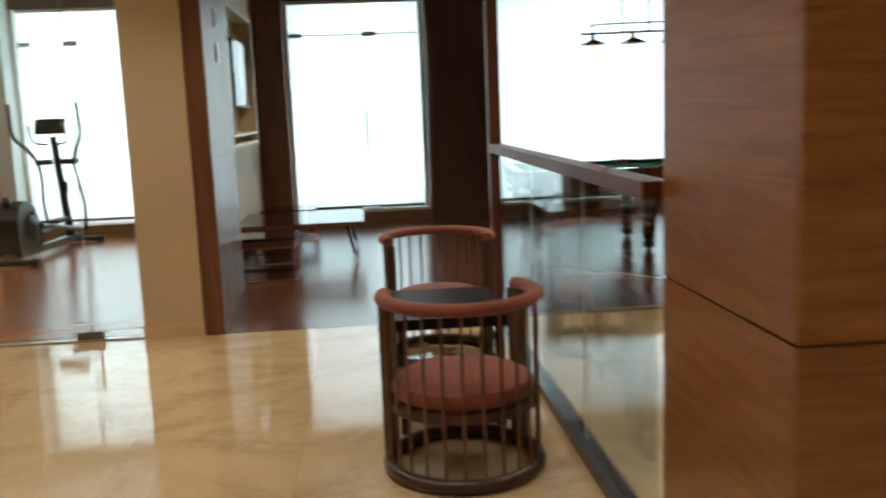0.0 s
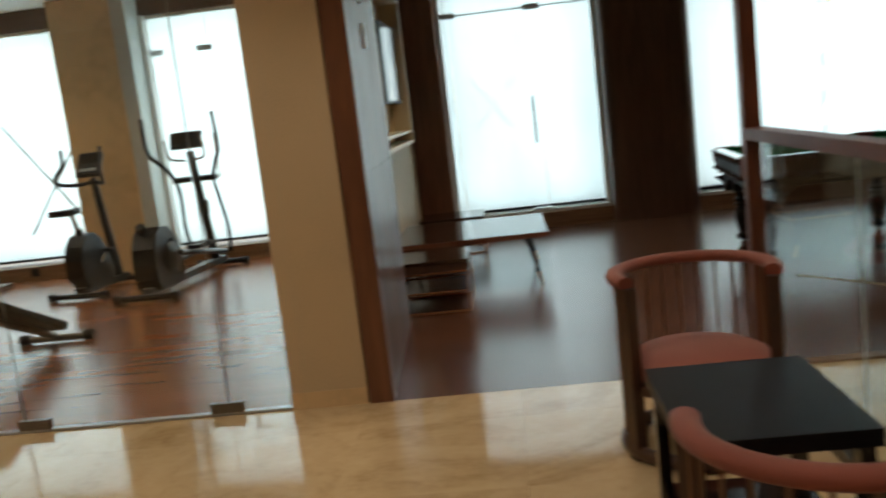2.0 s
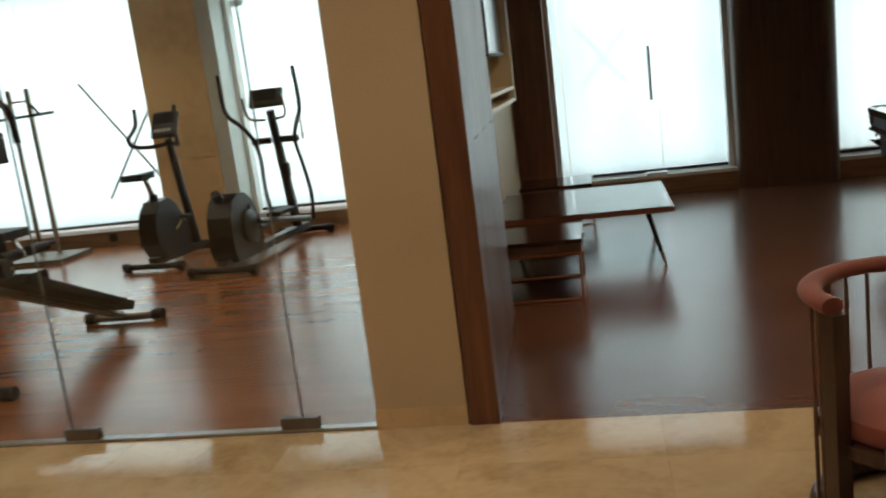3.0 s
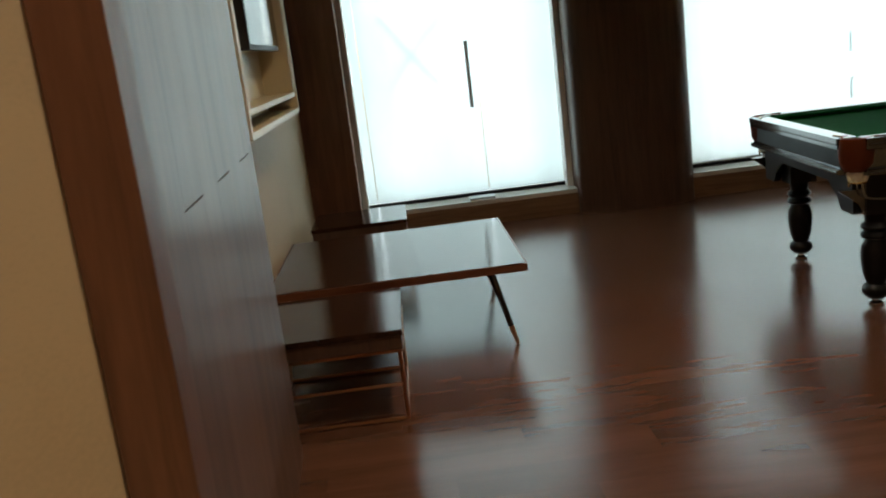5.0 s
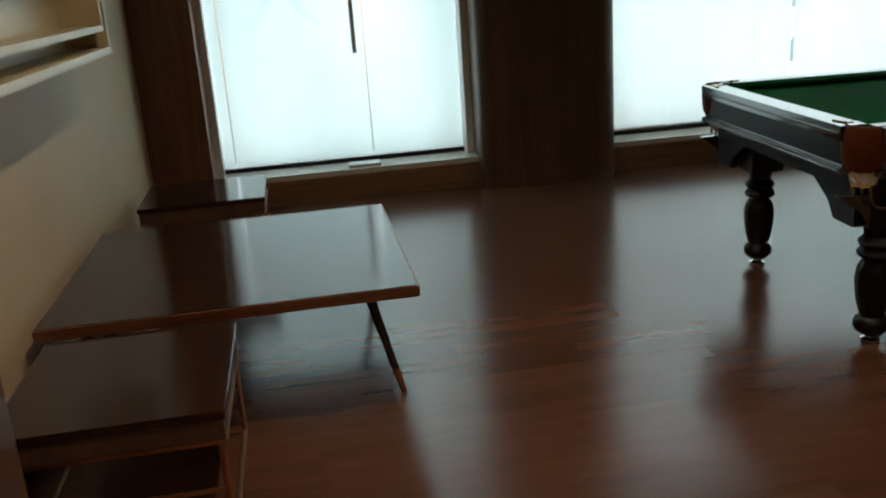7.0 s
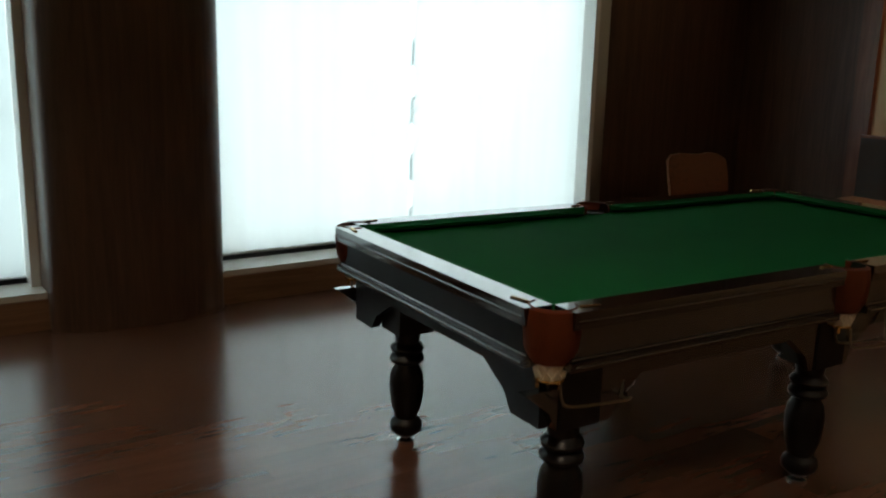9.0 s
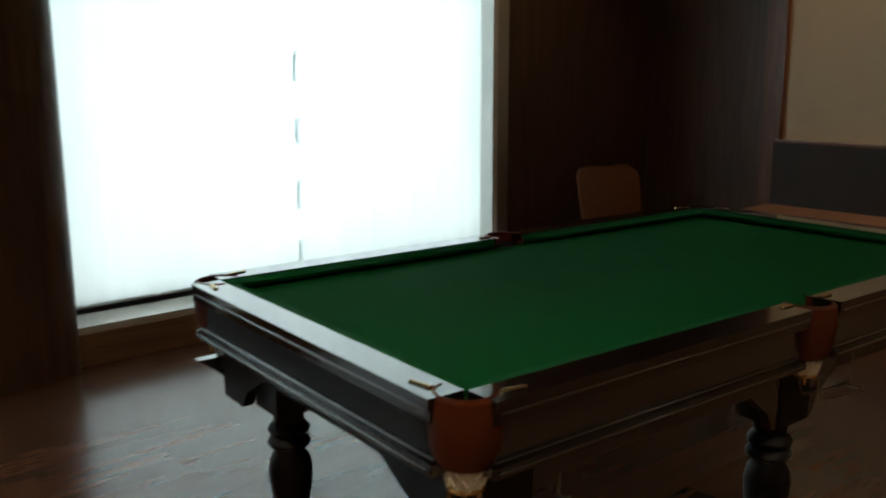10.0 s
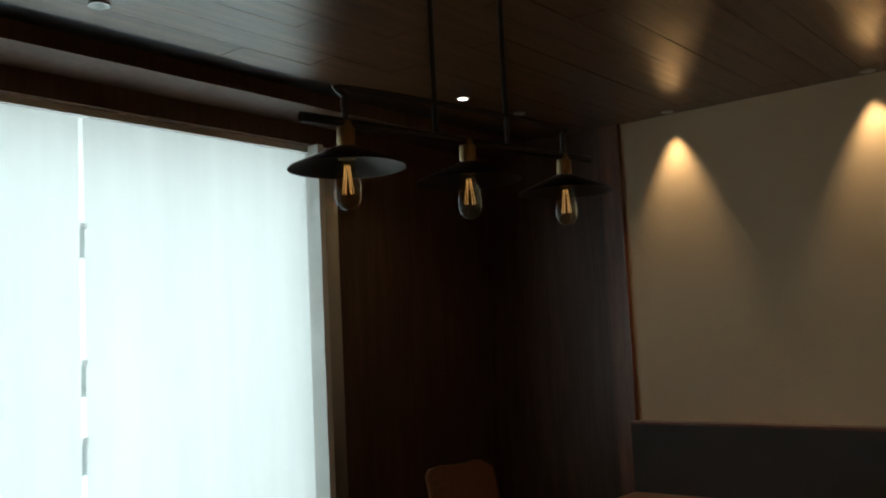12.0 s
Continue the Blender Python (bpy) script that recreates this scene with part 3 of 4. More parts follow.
def rail_piece(along, x0, x1, side):
    """A wooden rail with its cushion; along is the axis that it follows."""
    out = (L2 if along == "y" else W2) * side
    def put(u0, u1, o0, o1, z0, z1, bm=None):
        a, b = sorted((out - side * o0, out - side * o1))
        return box(u0, u1, a, b, z0, z1, bm) if along == "x" else box(a, b, u0, u1, z0, z1, bm)
    part("rail", put(x0, x1, 0, 0.095, 0.822, TOP), WOOD_BLACK, pool, "black polished rail", False, 0.011)
    part("rail_moulding", put(x0, x1, 0.004, 0.06, 0.797, 0.8205), WOOD_BLACK, pool, "", False, 0.009)
    part("rail_moulding", put(x0, x1, 0.030, 0.06, 0.70, 0.796), SIDE_REFLECT if along == "x" else WOOD_FRAME, pool, "", False, 0.004)
    part("rail_moulding", put(x0, x1, 0.006, 0.06, 0.675, 0.699), WOOD_BLACK, pool, "", False, 0.009)
    # Beads added along the mouldings, only to catch bright highlight lines.
    for off, z in ((0.004, 0.8215), (0.026, 0.796), (0.026, 0.703), (0.006, 0.687)):
        w = out - side * off
        part("bead", tube([(x0 + 0.012, w, z), (x1 - 0.012, w, z)] if along == "x" else [(w, x0 + 0.012, z), (w, x1 - 0.012, z)], 0.006, 12), HIGHLIGHT_BEAD, pool, "thin polished bead added to catch highlights", True)
    a0, a1 = 0.095, 0.145
    s = side
    bm = bmesh.new()
    sec = ((a0, TOP - 0.003), (a1, TOP - 0.012), (a1 - 0.006, TOP - 0.024), (a0, 0.812))
    rows = []
    for u, cut in ((x0, 0.0), (x0 + 0.045, 1.0), (x1 - 0.045, 1.0), (x1, 0.0)):
        ring = []
        for o, z in sec:
            oo = a0 + (o - a0) * max(cut, 0.05)
            w = out - s * oo
            ring.append(bm.verts.new((u, w, z) if along == "x" else (w, u, z)))
        rows.append(ring)
    for ra, rb in zip(rows, rows[1:]):
        for k in range(4):
            bm.faces.new((ra[k], ra[(k + 1) % 4], rb[(k + 1) % 4], rb[k]))
    bm.faces.new(rows[0])
    bm.faces.new(rows[-1][::-1])
    part("cushion", bm, CLOTH, pool, "green baize cushion")


for side in (-1, 1):
    rail_piece("x", -L2 + 0.10, -PK, side)
    rail_piece("x", PK, L2 - 0.10, side)
    rail_piece("y", -W2 + 0.10, W2 - 0.10, side)
# aprons with a stepped lower edge
for side in (-1, 1):
    bm = bmesh.new()
    yy = side * (W2 - 0.10)
    for u0, u1, z0 in ((-L2 + 0.12, L2 - 0.12, 0.60), ):
        box(u0, u1, yy - 0.02, yy + 0.02, z0, 0.74, bm)
    for c in (-L2 + 0.22, 0, L2 - 0.22):
        for q in (-1, 1):
            bmq = [(c, 0.47), (c + q * 0.10, 0.47), (c + q * 0.13, 0.53), (c + q * 0.22, 0.60), (c, 0.60)]
            f = [bm.verts.new((a, yy - 0.018, b)) for a, b in bmq]
            g = [bm.verts.new((a, yy + 0.018, b)) for a, b in bmq]
            bm.faces.new(f)
            bm.faces.new(g[::-1])
            for i in range(5):
                bm.faces.new((f[i], f[(i + 1) % 5], g[(i + 1) % 5], g[i]))
    part("apron", bm, SIDE_REFLECT, pool, "polished black shaped apron, lightened for lobby reflection")
    bm = bmesh.new()
    xx = side * (L2 - 0.10)
    box(xx - 0.02, xx + 0.02, -W2 + 0.12, W2 - 0.12, 0.60, 0.74, bm)
    for c, q in ((-W2 + 0.20, 1), (W2 - 0.20, -1)):
        bmq = [(c - q * 0.08, 0.47), (c + q * 0.06, 0.47), (c + q * 0.10, 0.53), (c + q * 0.22, 0.60), (c - q * 0.08, 0.60)]
        f = [bm.verts.new((xx - 0.018, a, b)) for a, b in bmq]
        g = [bm.verts.new((xx + 0.018, a, b)) for a, b in bmq]
        bm.faces.new(f)
        bm.faces.new(g[::-1])
        for i in range(5):
            bm.faces.new((f[i], f[(i + 1) % 5], g[(i + 1) % 5], g[i]))
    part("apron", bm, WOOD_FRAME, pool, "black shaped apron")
LEG = ((0.030, 0.03), (0.042, 0.035), (0.062, 0.055), (0.066, 0.075), (0.060, 0.095), (0.042, 0.108), (0.046, 0.115), (0.060, 0.16),
       (0.068, 0.215), (0.070, 0.26), (0.064, 0.30), (0.050, 0.325), (0.048, 0.335), (0.066, 0.345), (0.070, 0.356), (0.064, 0.368), (0.050, 0.378),
       (0.064, 0.388), (0.068, 0.40), (0.060, 0.412), (0.048, 0.424), (0.052, 0.45), (0.055, 0.47))
for x in (-L2 + 0.20, 0.0, L2 - 0.20):
    for yy in (-W2 + 0.15, W2 - 0.34):
        part("leg_block", box(x - 0.075, x + 0.075, yy - 0.075, yy + 0.075, 0.47, 0.738), WOOD_FRAME, pool, "", False, 0.008)
        leg = part("leg", lathe(LEG, 24, (x, yy, 0)), WOOD_FRAME, pool, "turned black leg", True)
        part("foot", lathe(((0.034, 0), (0.036, 0.012), (0.018, 0.02), (0.016, 0.032)), 16, (x, yy, 0)), STEEL, leg, "steel levelling foot", True)


def pocket(x, yy, ox, oy):
    """A leather pocket with its net, ring and ball rails; ox, oy point outwards."""
    d = Vector((ox, oy, 0)).normalized()
    c = Vector((x, yy, 0))
    turn = math.atan2(d.y, d.x)
    bm = bmesh.new()
    rings = []
    n = 14
    for r, z in ((0.066, 0.853), (0.080, 0.846), (0.086, 0.80), (0.080, 0.73), (0.062, 0.690), (0.048, 0.684)):
        ring = []
        for k in range(n + 1):
            a = turn - math.radians(125) + math.radians(250) * k / n
            ring.append(bm.verts.new((c.x + r * math.cos(a), c.y + r * math.sin(a), z)))
        rings.append(ring)
    for a, b in zip(rings, rings[1:]):
        for k in range(n):
            bm.faces.new((a[k], a[k + 1], b[k + 1], b[k]))
    bmesh.ops.solidify(bm, geom=bm.faces[:], thickness=0.006)
    p = part("pocket", bm, LEATHER, pool, "brown red leather pocket", True)
    # No hole is cut; its shade is put in as a black disc.
    part("mouth", lathe(((0.055, 0.813), (0.055, 0.8155)), 16, (c.x - d.x * 0.01, c.y - d.y * 0.01, 0)), BLACK, p, "flat black disc as dark pocket mouth")
    bm = bmesh.new()
    for i in range(9):
        for q in (-1, 1):
            pts = []
            for j in range(6):
                z = 0.692 - 0.055 * j / 5
                r = 0.055 - 0.016 * j / 5
                a = 2 * math.pi * (i / 9) + q * 0.16 * j
                pts.append((c.x + r * math.cos(a), c.y + r * math.sin(a), z))
            tube(pts, 0.0035, 5, bm)
    lathe(((0.050, 0.690), (0.036, 0.637)), 12, (c.x, c.y, 0), bm)
    part("net", bm, NET, p, "white cord net")
    bm = bmesh.new()
    tube([(c.x + 0.040 * math.cos(a), c.y + 0.040 * math.sin(a), 0.634) for a in np.linspace(0, 2 * math.pi, 17)], 0.005, 8, bm)
    for a in (turn - 0.9, turn + 0.9):
        tube([(c.x + 0.04 * math.cos(a), c.y + 0.04 * math.sin(a), 0.64), (c.x + 0.04 * math.cos(a), c.y + 0.04 * math.sin(a), 0.612)], 0.006, 8, bm)
    part("ring", bm, BRASS, p, "brass ring", True)
    # ball return rails run inwards along the long side
    sx = 1 if x < 0.2 else -1
    e = Vector((sx, 0, 0))
    o = Vector((0, 1 if yy > 0 else -1, 0))
    bm = bmesh.new()
    for q in (0.03, -0.03):
        b0 = c + o * (0.02 + q) + Vector((0, 0, 0.63))
        tube(smooth_path([b0, b0 + Vector((0, 0, -0.05)) + e * 0.01, b0 + Vector((0, 0, -0.075)) + e * 0.05, b0 + Vector((0, 0, -0.09)) + e * 0.24, b0 + Vector((0, 0, -0.085)) + e * 0.27], 4), 0.0045, 7, bm)
    b1 = c + o * 0.02 + Vector((0, 0, 0.54)) + e * 0.26
    tube([b1 - o * 0.03, b1 + o * 0.03], 0.0045, 7, bm)
    tube([b1, c - o * 0.02 + Vector((0, 0, 0.70)) + e * 0.30], 0.005, 7, bm)
    part("ball_rail", bm, WIRE, p, "dark bronze wire ball rail", True)
    for q in (-1, 1):
        bm = bmesh.new()
        s = Vector((-d.y, d.x, 0)) * q
        b0 = c + s * 0.075 - d * 0.005 + Vector((0, 0, TOP + 0.002))
        tube([b0, b0 + s * 0.05 - d * (0.035 if abs(d.x * d.y) > 0.1 else 0.0)], 0.008, 8, bm, 0.4)
        part("pocket_iron", bm, BRASS, p, "small brass pocket plate", True)


for sx in (-1, 1):
    for sy in (-1, 1):
        pocket(sx * (L2 - 0.095), sy * (W2 - 0.095), sx, sy)
pocket(0, -W2 + 0.06, 0, -1)
pocket(0, W2 - 0.06, 0, 1)

# ---- pendant over the table ----
lamp = thing("pendant_lamp", pose(4.005, 3.115, 0, 0, 0, -8.0), "black bar pendant with three flat shades and filament bulbs", "pendant lamp")
part("bar", tube([(-0.56, 0, 2.205), (0.53, 0, 2.205)], 0.012, 10), BLACK_METAL, lamp, "", True)
part("hoop", tube(smooth_path([(-0.43, 0, 2.205), (-0.43, 0, 2.27), (-0.39, 0, 2.295), (0.36, 0, 2.295), (0.40, 0, 2.27), (0.40, 0, 2.205)], 5), 0.008, 8), BLACK_METAL, lamp, "thin bent rod", True)
for x in (-0.13, 0.15):
    part("rod", tube([(x, 0, 2.205), (x, 0, H - 0.03)], 0.008, 8), BLACK_METAL, lamp, "thin hanging rod", True)
part("canopy", box(-0.22, 0.24, -0.035, 0.035, H - 0.045, H - 0.022), BLACK_METAL, lamp, "", False, 0.006)
for x in (-0.43, -0.015, 0.40):
    sh = part("shade", lathe(((0.03, 2.145), (0.045, 2.138), (0.140, 2.098), (0.145, 2.092), (0.139, 2.093), (0.042, 2.132), (0.026, 2.132)), 32, (x, 0, 0)), BLACK_METAL, lamp, "flat black metal shade", True)
    part("socket", lathe(((0.014, 2.21), (0.016, 2.196), (0.022, 2.192), (0.023, 2.155), (0.018, 2.146), (0.022, 2.115), (0.0, 2.114)), 20, (x, 0, 0)), SOCKET_BRASS, sh, "dark brass socket", True)
    part("bulb", lathe(((0.004, 1.990), (0.018, 1.994), (0.030, 2.010), (0.034, 2.030), (0.031, 2.055), (0.022, 2.085), (0.016, 2.118)), 24, (x, 0, 0)), BULB_GLASS, sh, "amber glass filament bulb", True).visible_shadow = False
    bm = bmesh.new()
    for k in range(6):
        a = k * math.pi / 3
        tube([(x + 0.006 * math.cos(a), 0.006 * math.sin(a), 2.10), (x + 0.014 * math.cos(a + 0.3), 0.014 * math.sin(a + 0.3), 2.03)], 0.0012, 4, bm)
    part("filament", bm, FILAMENT, sh, "dim glowing filament")

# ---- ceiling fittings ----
# Serves the seen downlight, unseen added ones, and a vent and sprinkler disc.
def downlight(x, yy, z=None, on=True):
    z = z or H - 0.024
    d = thing("downlight", pose(x, yy, z), "small round recessed ceiling downlight, real or stand-in", "downlight", "ceiling downlights")
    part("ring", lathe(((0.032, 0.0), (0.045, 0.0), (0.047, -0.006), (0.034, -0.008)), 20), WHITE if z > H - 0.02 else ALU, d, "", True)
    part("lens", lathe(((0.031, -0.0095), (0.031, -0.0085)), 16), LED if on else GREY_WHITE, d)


downlight(6.55, 5.06)
# Unlit downlight shapes stand in for an air vent and a sprinkler disc.
downlight(7.18, 5.05, None, False)
downlight(4.08, 5.15, None, False)
for yy in (4.32, 2.98, 1.64, 0.30):
    downlight(XR - 0.11, yy, None, False)
    spot_lamp("wall_spot", (XR - 0.10, yy, H - 0.04), (XR - 0.01, yy, 1.0), 38, 62, 0.8, WARM)
# Only the last downlight is seen; the others are added as warm fill.
for x, yy in ((1.3, 0.9), (3.7, 0.9), (6.1, 0.9), (1.3, 2.6), (6.1, 2.6), (6.55, 5.06)):
    if yy < 5:
        downlight(x, yy)
    spot_lamp("room_and_fill_spot", (x, yy, H - 0.04), (x, yy, 0), 64.0 if x < 2 else 17.0 if x < 4 else 7.0, 130, 0.7, (1.0, 0.80, 0.58), 0.05)
# Unseen gym downlights, added to light the gym floor and column.
for x in (-5.0, -2.2):
    for yy in (1.4, 4.5):
        downlight(x, yy, H + 0.002)
        spot_lamp("unseen_gym_spot", (x, yy, H - 0.02), (x, yy, 0), 38.0, 130, 0.7, (1.0, 0.78, 0.54), 0.05)
# Unseen lobby downlights, added in an assumed grid for the warm light there.
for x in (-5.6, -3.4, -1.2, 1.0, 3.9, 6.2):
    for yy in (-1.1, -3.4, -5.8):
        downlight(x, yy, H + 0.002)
        spot_lamp("unseen_lobby_spot", (x, yy, H - 0.02), (x, yy, 0), 31, 120, 0.6, (1.0, 0.88, 0.70), 0.05)

# ---- banquette along the east wall ----
bq = thing("banquette", pose(XR, 0.4, 0), "long banquette with a grey brown back panel and brown seat", "banquette")
part("back_panel", box(-0.10, -0.004, 0, 4.38, 0.0, 0.95), PANEL_FABRIC, bq, "", False, 0.012)
part("back_cap", box(-0.11, -0.004, 0, 4.38, 0.951, 0.97), WOOD_RED, bq, "red brown wooden cap", False, 0.003)
part("base", box(-0.48, -0.11, 0.02, 4.36, 0.0, 0.34), WOOD_DARK, bq)
for i in range(3):
    part("seat", box(-0.52, -0.11, 0.005 + i * 1.46, 1.455 + i * 1.46, 0.341, 0.47), SEAT_FABRIC, bq, "", False, 0.025)

# ---- wrapped chair in the corner ----
ch = thing("dining_chair", pose(6.86, 5.42, 0, 0, 0, -12), "brown wooden chair with plastic wrapped back by the wall", "chair")
bm = prism([(-0.29, -0.46), (0.29, -0.46), (0.28, -0.02), (-0.28, -0.02)], 0.34, 0.38)
part("seat", bm, SEAT_FABRIC, ch, "", False, 0.008)
bm = bmesh.new()
outline = [(-0.20, 0.37), (0.20, 0.37), (0.215, 0.60), (0.20, 0.74), (0.14, 0.79), (0.07, 0.80), (0.03, 0.785), (-0.04, 0.79), (-0.12, 0.80), (-0.19, 0.785), (-0.215, 0.74), (-0.21, 0.60)]
f = [bm.verts.new((x * 1.38, 0.0 + (z - 0.44) * 0.18, z)) for x, z in outline]
g = [bm.verts.new((x * 1.38, 0.025 + (z - 0.44) * 0.18, z)) for x, z in outline]
bm.faces.new(f)
bm.faces.new(g[::-1])
for i in range(len(f)):
    j = (i + 1) % len(f)
    bm.faces.new((f[i], f[j], g[j], g[i]))
part("backrest", bm, WRAP, ch, "brown back under clear wrap", False, 0.006)
for x in (-0.20, 0.20):
    for yy in (-0.38, -0.02):
        part("leg", tube([(x, yy, 0), (x * 0.95, yy, 0.34)], 0.016, 8, None, 1.0, 0.022), WRAP, ch, "", True)

# ---- barrel chairs and small table in the lobby ----
def barrel_chair(m, label):
    """Round chair; its open side faces +y."""
    c = thing("barrel_chair", m, label, "chair", "barrel chairs at the small table")
    R = 0.315
    gap = 66
    arc = [math.radians(90 + gap + (360 - 2 * gap) * k / 40) for k in range(41)]
    pts = [(R * math.cos(a), R * math.sin(a), 0.735) for a in arc]
    part("top_rail", tube(pts, 0.036, 14, None, 0.72), UPHOL, c, "rust coloured padded top rail", True)
    part("base_ring", tube([(R * math.cos(a), R * math.sin(a), 0.032) for a in np.linspace(0, 2 * math.pi, 49)], 0.028, 10, None, 1.1), CHAIR_WOOD, c, "dark wooden base ring", True)
    part("seat_ring", lathe(((R - 0.03, 0.275), (R - 0.004, 0.280), (R - 0.004, 0.317), (R - 0.03, 0.322)), 40), CHAIR_WOOD, c, "", True)
    part("seat", lathe(((0.02, 0.315), (0.25, 0.315), (0.285, 0.330), (0.295, 0.358), (0.285, 0.388), (0.24, 0.410), (0.12, 0.424), (0.01, 0.427)), 40), UPHOL, c, "round rust coloured cushion", True)
    for s in (0, -1):
        a = arc[s]
        p = part("post", box(-0.024, 0.024, -0.030, 0.030, 0.004, 0.715), CHAIR_WOOD, c, "dark wooden post", False, 0.005)
        p.matrix_basis = pose(R * math.cos(a), R * math.sin(a), 0, 0, 0, math.degrees(a))
    n = 16
    for k in range(1, n):
        a = math.radians(90 + gap + (360 - 2 * gap) * k / n)
        part("spindle", tube([(R * math.cos(a), R * math.sin(a), 0.05), (R * math.cos(a), R * math.sin(a), 0.715)], 0.0065, 6), ROD_WOOD, c, "", True)
    return c


first = barrel_chair(pose(1.505, -2.60, 0, 0, 0, 9), "round barrel chair with rust upholstery and thin wooden spindles")
copy_thing(first, pose(1.55, -0.90, 0, 0, 0, 180))
tab = thing("small_table", pose(1.50, -1.90, 0), "small square black wooden table between two chairs", "table")
part("tabletop", box(-0.26, 0.26, -0.34, 0.34, 0.50, 0.55), TABLE_BLACK, tab, "", False, 0.004)
part("shelf", box(-0.23, 0.23, -0.30, 0.30, 0.13, 0.15), WOOD_BLACK, tab)
for x in (-0.225, 0.225):
    for yy in (-0.29, 0.29):
        part("leg", box(x - 0.022, x + 0.022, yy - 0.022, yy + 0.022, 0, 0.50), WOOD_BLACK, tab, "", False, 0.003)

arm = thing("armchair", pose(-1.16, -2.22, 0, 0, 0, 8), "dark wooden armchair with an olive brown cushion", "armchair")
part("seat", box(-0.28, 0.28, -0.30, 0.26, 0.26, 0.38), OLIVE, arm, "olive brown cushion", False, 0.03)
part("back_cushion", box(-0.30, -0.18, -0.30, 0.26, 0.38, 0.62), OLIVE, arm, "", False, 0.03)
for yy in (-0.34, 0.30):
    part("armrest", tube(smooth_path([(-0.30, yy, 0.49), (0.0, yy, 0.51), (0.27, yy, 0.51)], 4), 0.028, 10, None, 0.6), CHAIR_WOOD, arm, "", True)
    part("leg", tube([(0.24, yy, 0.51), (0.29, yy, 0.0)], 0.026, 8, None, 0.8, 0.018), CHAIR_WOOD, arm, "", True)
    part("leg", tube([(-0.26, yy, 0.49), (-0.36, yy, 0.0)], 0.026, 8, None, 0.8, 0.018), CHAIR_WOOD, arm, "", True)
    part("seat_rail", box(-0.28, 0.28, yy - 0.015, yy + 0.015, 0.22, 0.265), CHAIR_WOOD, arm)

# ---- gym machines ----
ell = thing("elliptical_trainer", pose(-2.70, 3.55, 0, 0, 0, -5), "black elliptical trainer with tall swing handles", "elliptical trainer")
part("foot_bar", tube([(-0.30, 0.02, 0.05), (0.30, 0.02, 0.05)], 0.032, 12), BLACK_METAL, ell, "", True)
part("foot_bar", tube([(-0.28, 1.88, 0.05), (0.28, 1.88, 0.05)], 0.032, 12), BLACK_METAL, ell, "", True)
for x in (-0.30, 0.30):
    part("end_cap", tube([(x - 0.035, 0.02, 0.045), (x + 0.035, 0.02, 0.045)], 0.045, 12), RUBBER, ell, "", True)
    part("end_cap", tube([(x * 0.93 - 0.035, 1.88, 0.045), (x * 0.93 + 0.035, 1.88, 0.045)], 0.045, 12), RUBBER, ell, "", True)
part("base_beam", box(-0.05, 0.05, 0.02, 1.88, 0.06, 0.13), GREY_PLASTIC, ell, "grey base beam", False, 0.012)
bm = bmesh.new()
outl = [(0.12, 0.10), (0.60, 0.10), (0.66, 0.20), (0.65, 0.34), (0.60, 0.48), (0.52, 0.60), (0.40, 0.68), (0.27, 0.69), (0.16, 0.63), (0.09, 0.50), (0.07, 0.34), (0.08, 0.20)]
f = [bm.verts.new((-0.12, a, b)) for a, b in outl]
g = [bm.verts.new((0.12, a, b)) for a, b in outl]
bm.faces.new(f)
bm.faces.new(g[::-1])
for i in range(len(f)):
    j = (i + 1) % len(f)
    bm.faces.new((f[i], f[j], g[j], g[i]))
part("housing", bm, GLOSS_BLACK, ell, "rounded black flywheel housing", False, 0.05)
# The housing's vertical highlight is put in as a grey stripe.
part("highlight_stripe", tube(smooth_path([(0.128, 0.50, 0.20), (0.130, 0.53, 0.36), (0.128, 0.44, 0.55)], 5), 0.014, 8), TUBE_GREY, ell, "grey stripe painted as housing highlight", True)
part("front_knob", tube([(0, 0.16, 0.66), (0, 0.10, 0.72)], 0.045, 12), BLACK, ell, "", True)
for x in (-0.13, 0.13):
    bm = lathe(((0.01, 0), (0.14, 0.0), (0.15, 0.012), (0.12, 0.024), (0.02, 0.03)), 24)
    bmesh.ops.transform(bm, matrix=pose(x, 0.40, 0.37, 0, 90 if x > 0 else -90, 0), verts=bm.verts)
    part("crank_disc", bm, GLOSS_BLACK, ell, "black crank disc", True)
    s = 1 if x > 0 else -1
    part("pedal_arm", tube([(s * 0.2, 0.45, 0.30 + 0.1 * s), (s * 0.2, 1.55, 0.22)], 0.028, 8), BLACK_METAL, ell, "", True)
    part("pedal", box(s * 0.2 - 0.07, s * 0.2 + 0.07, 0.75, 1.10, 0.33 + 0.05 * s, 0.37 + 0.05 * s), BLACK, ell, "ribbed black foot plate", False, 0.012)
    part("swing_arm", tube(smooth_path([(s * 0.22, 1.62, 0.20), (s * 0.25, 1.58, 0.5), (s * 0.22, 1.52, 0.85), (s * 0.22, 1.45, 1.05), (s * 0.30, 1.38, 1.22), (s * 0.40, 1.28, 1.38), (s * 0.40, 1.24, 1.75)], 5), 0.022, 8), BLACK_METAL, ell, "curved swing handle", True)
    part("pivot", tube([(s * 0.06, 1.5, 1.05), (s * 0.25, 1.46, 1.05)], 0.035, 10), BLACK, ell, "", True)
    part("grip", tube(smooth_path([(s * 0.05, 1.42, 1.26), (s * 0.20, 1.36, 1.30), (s * 0.21, 1.30, 1.50)], 4), 0.015, 8), STEEL, ell, "", True)
part("mast", tube([(0, 1.68, 0.12), (0, 1.45, 1.35)], 0.05, 12, None, 1.3, 0.04), BLACK, ell, "", True)
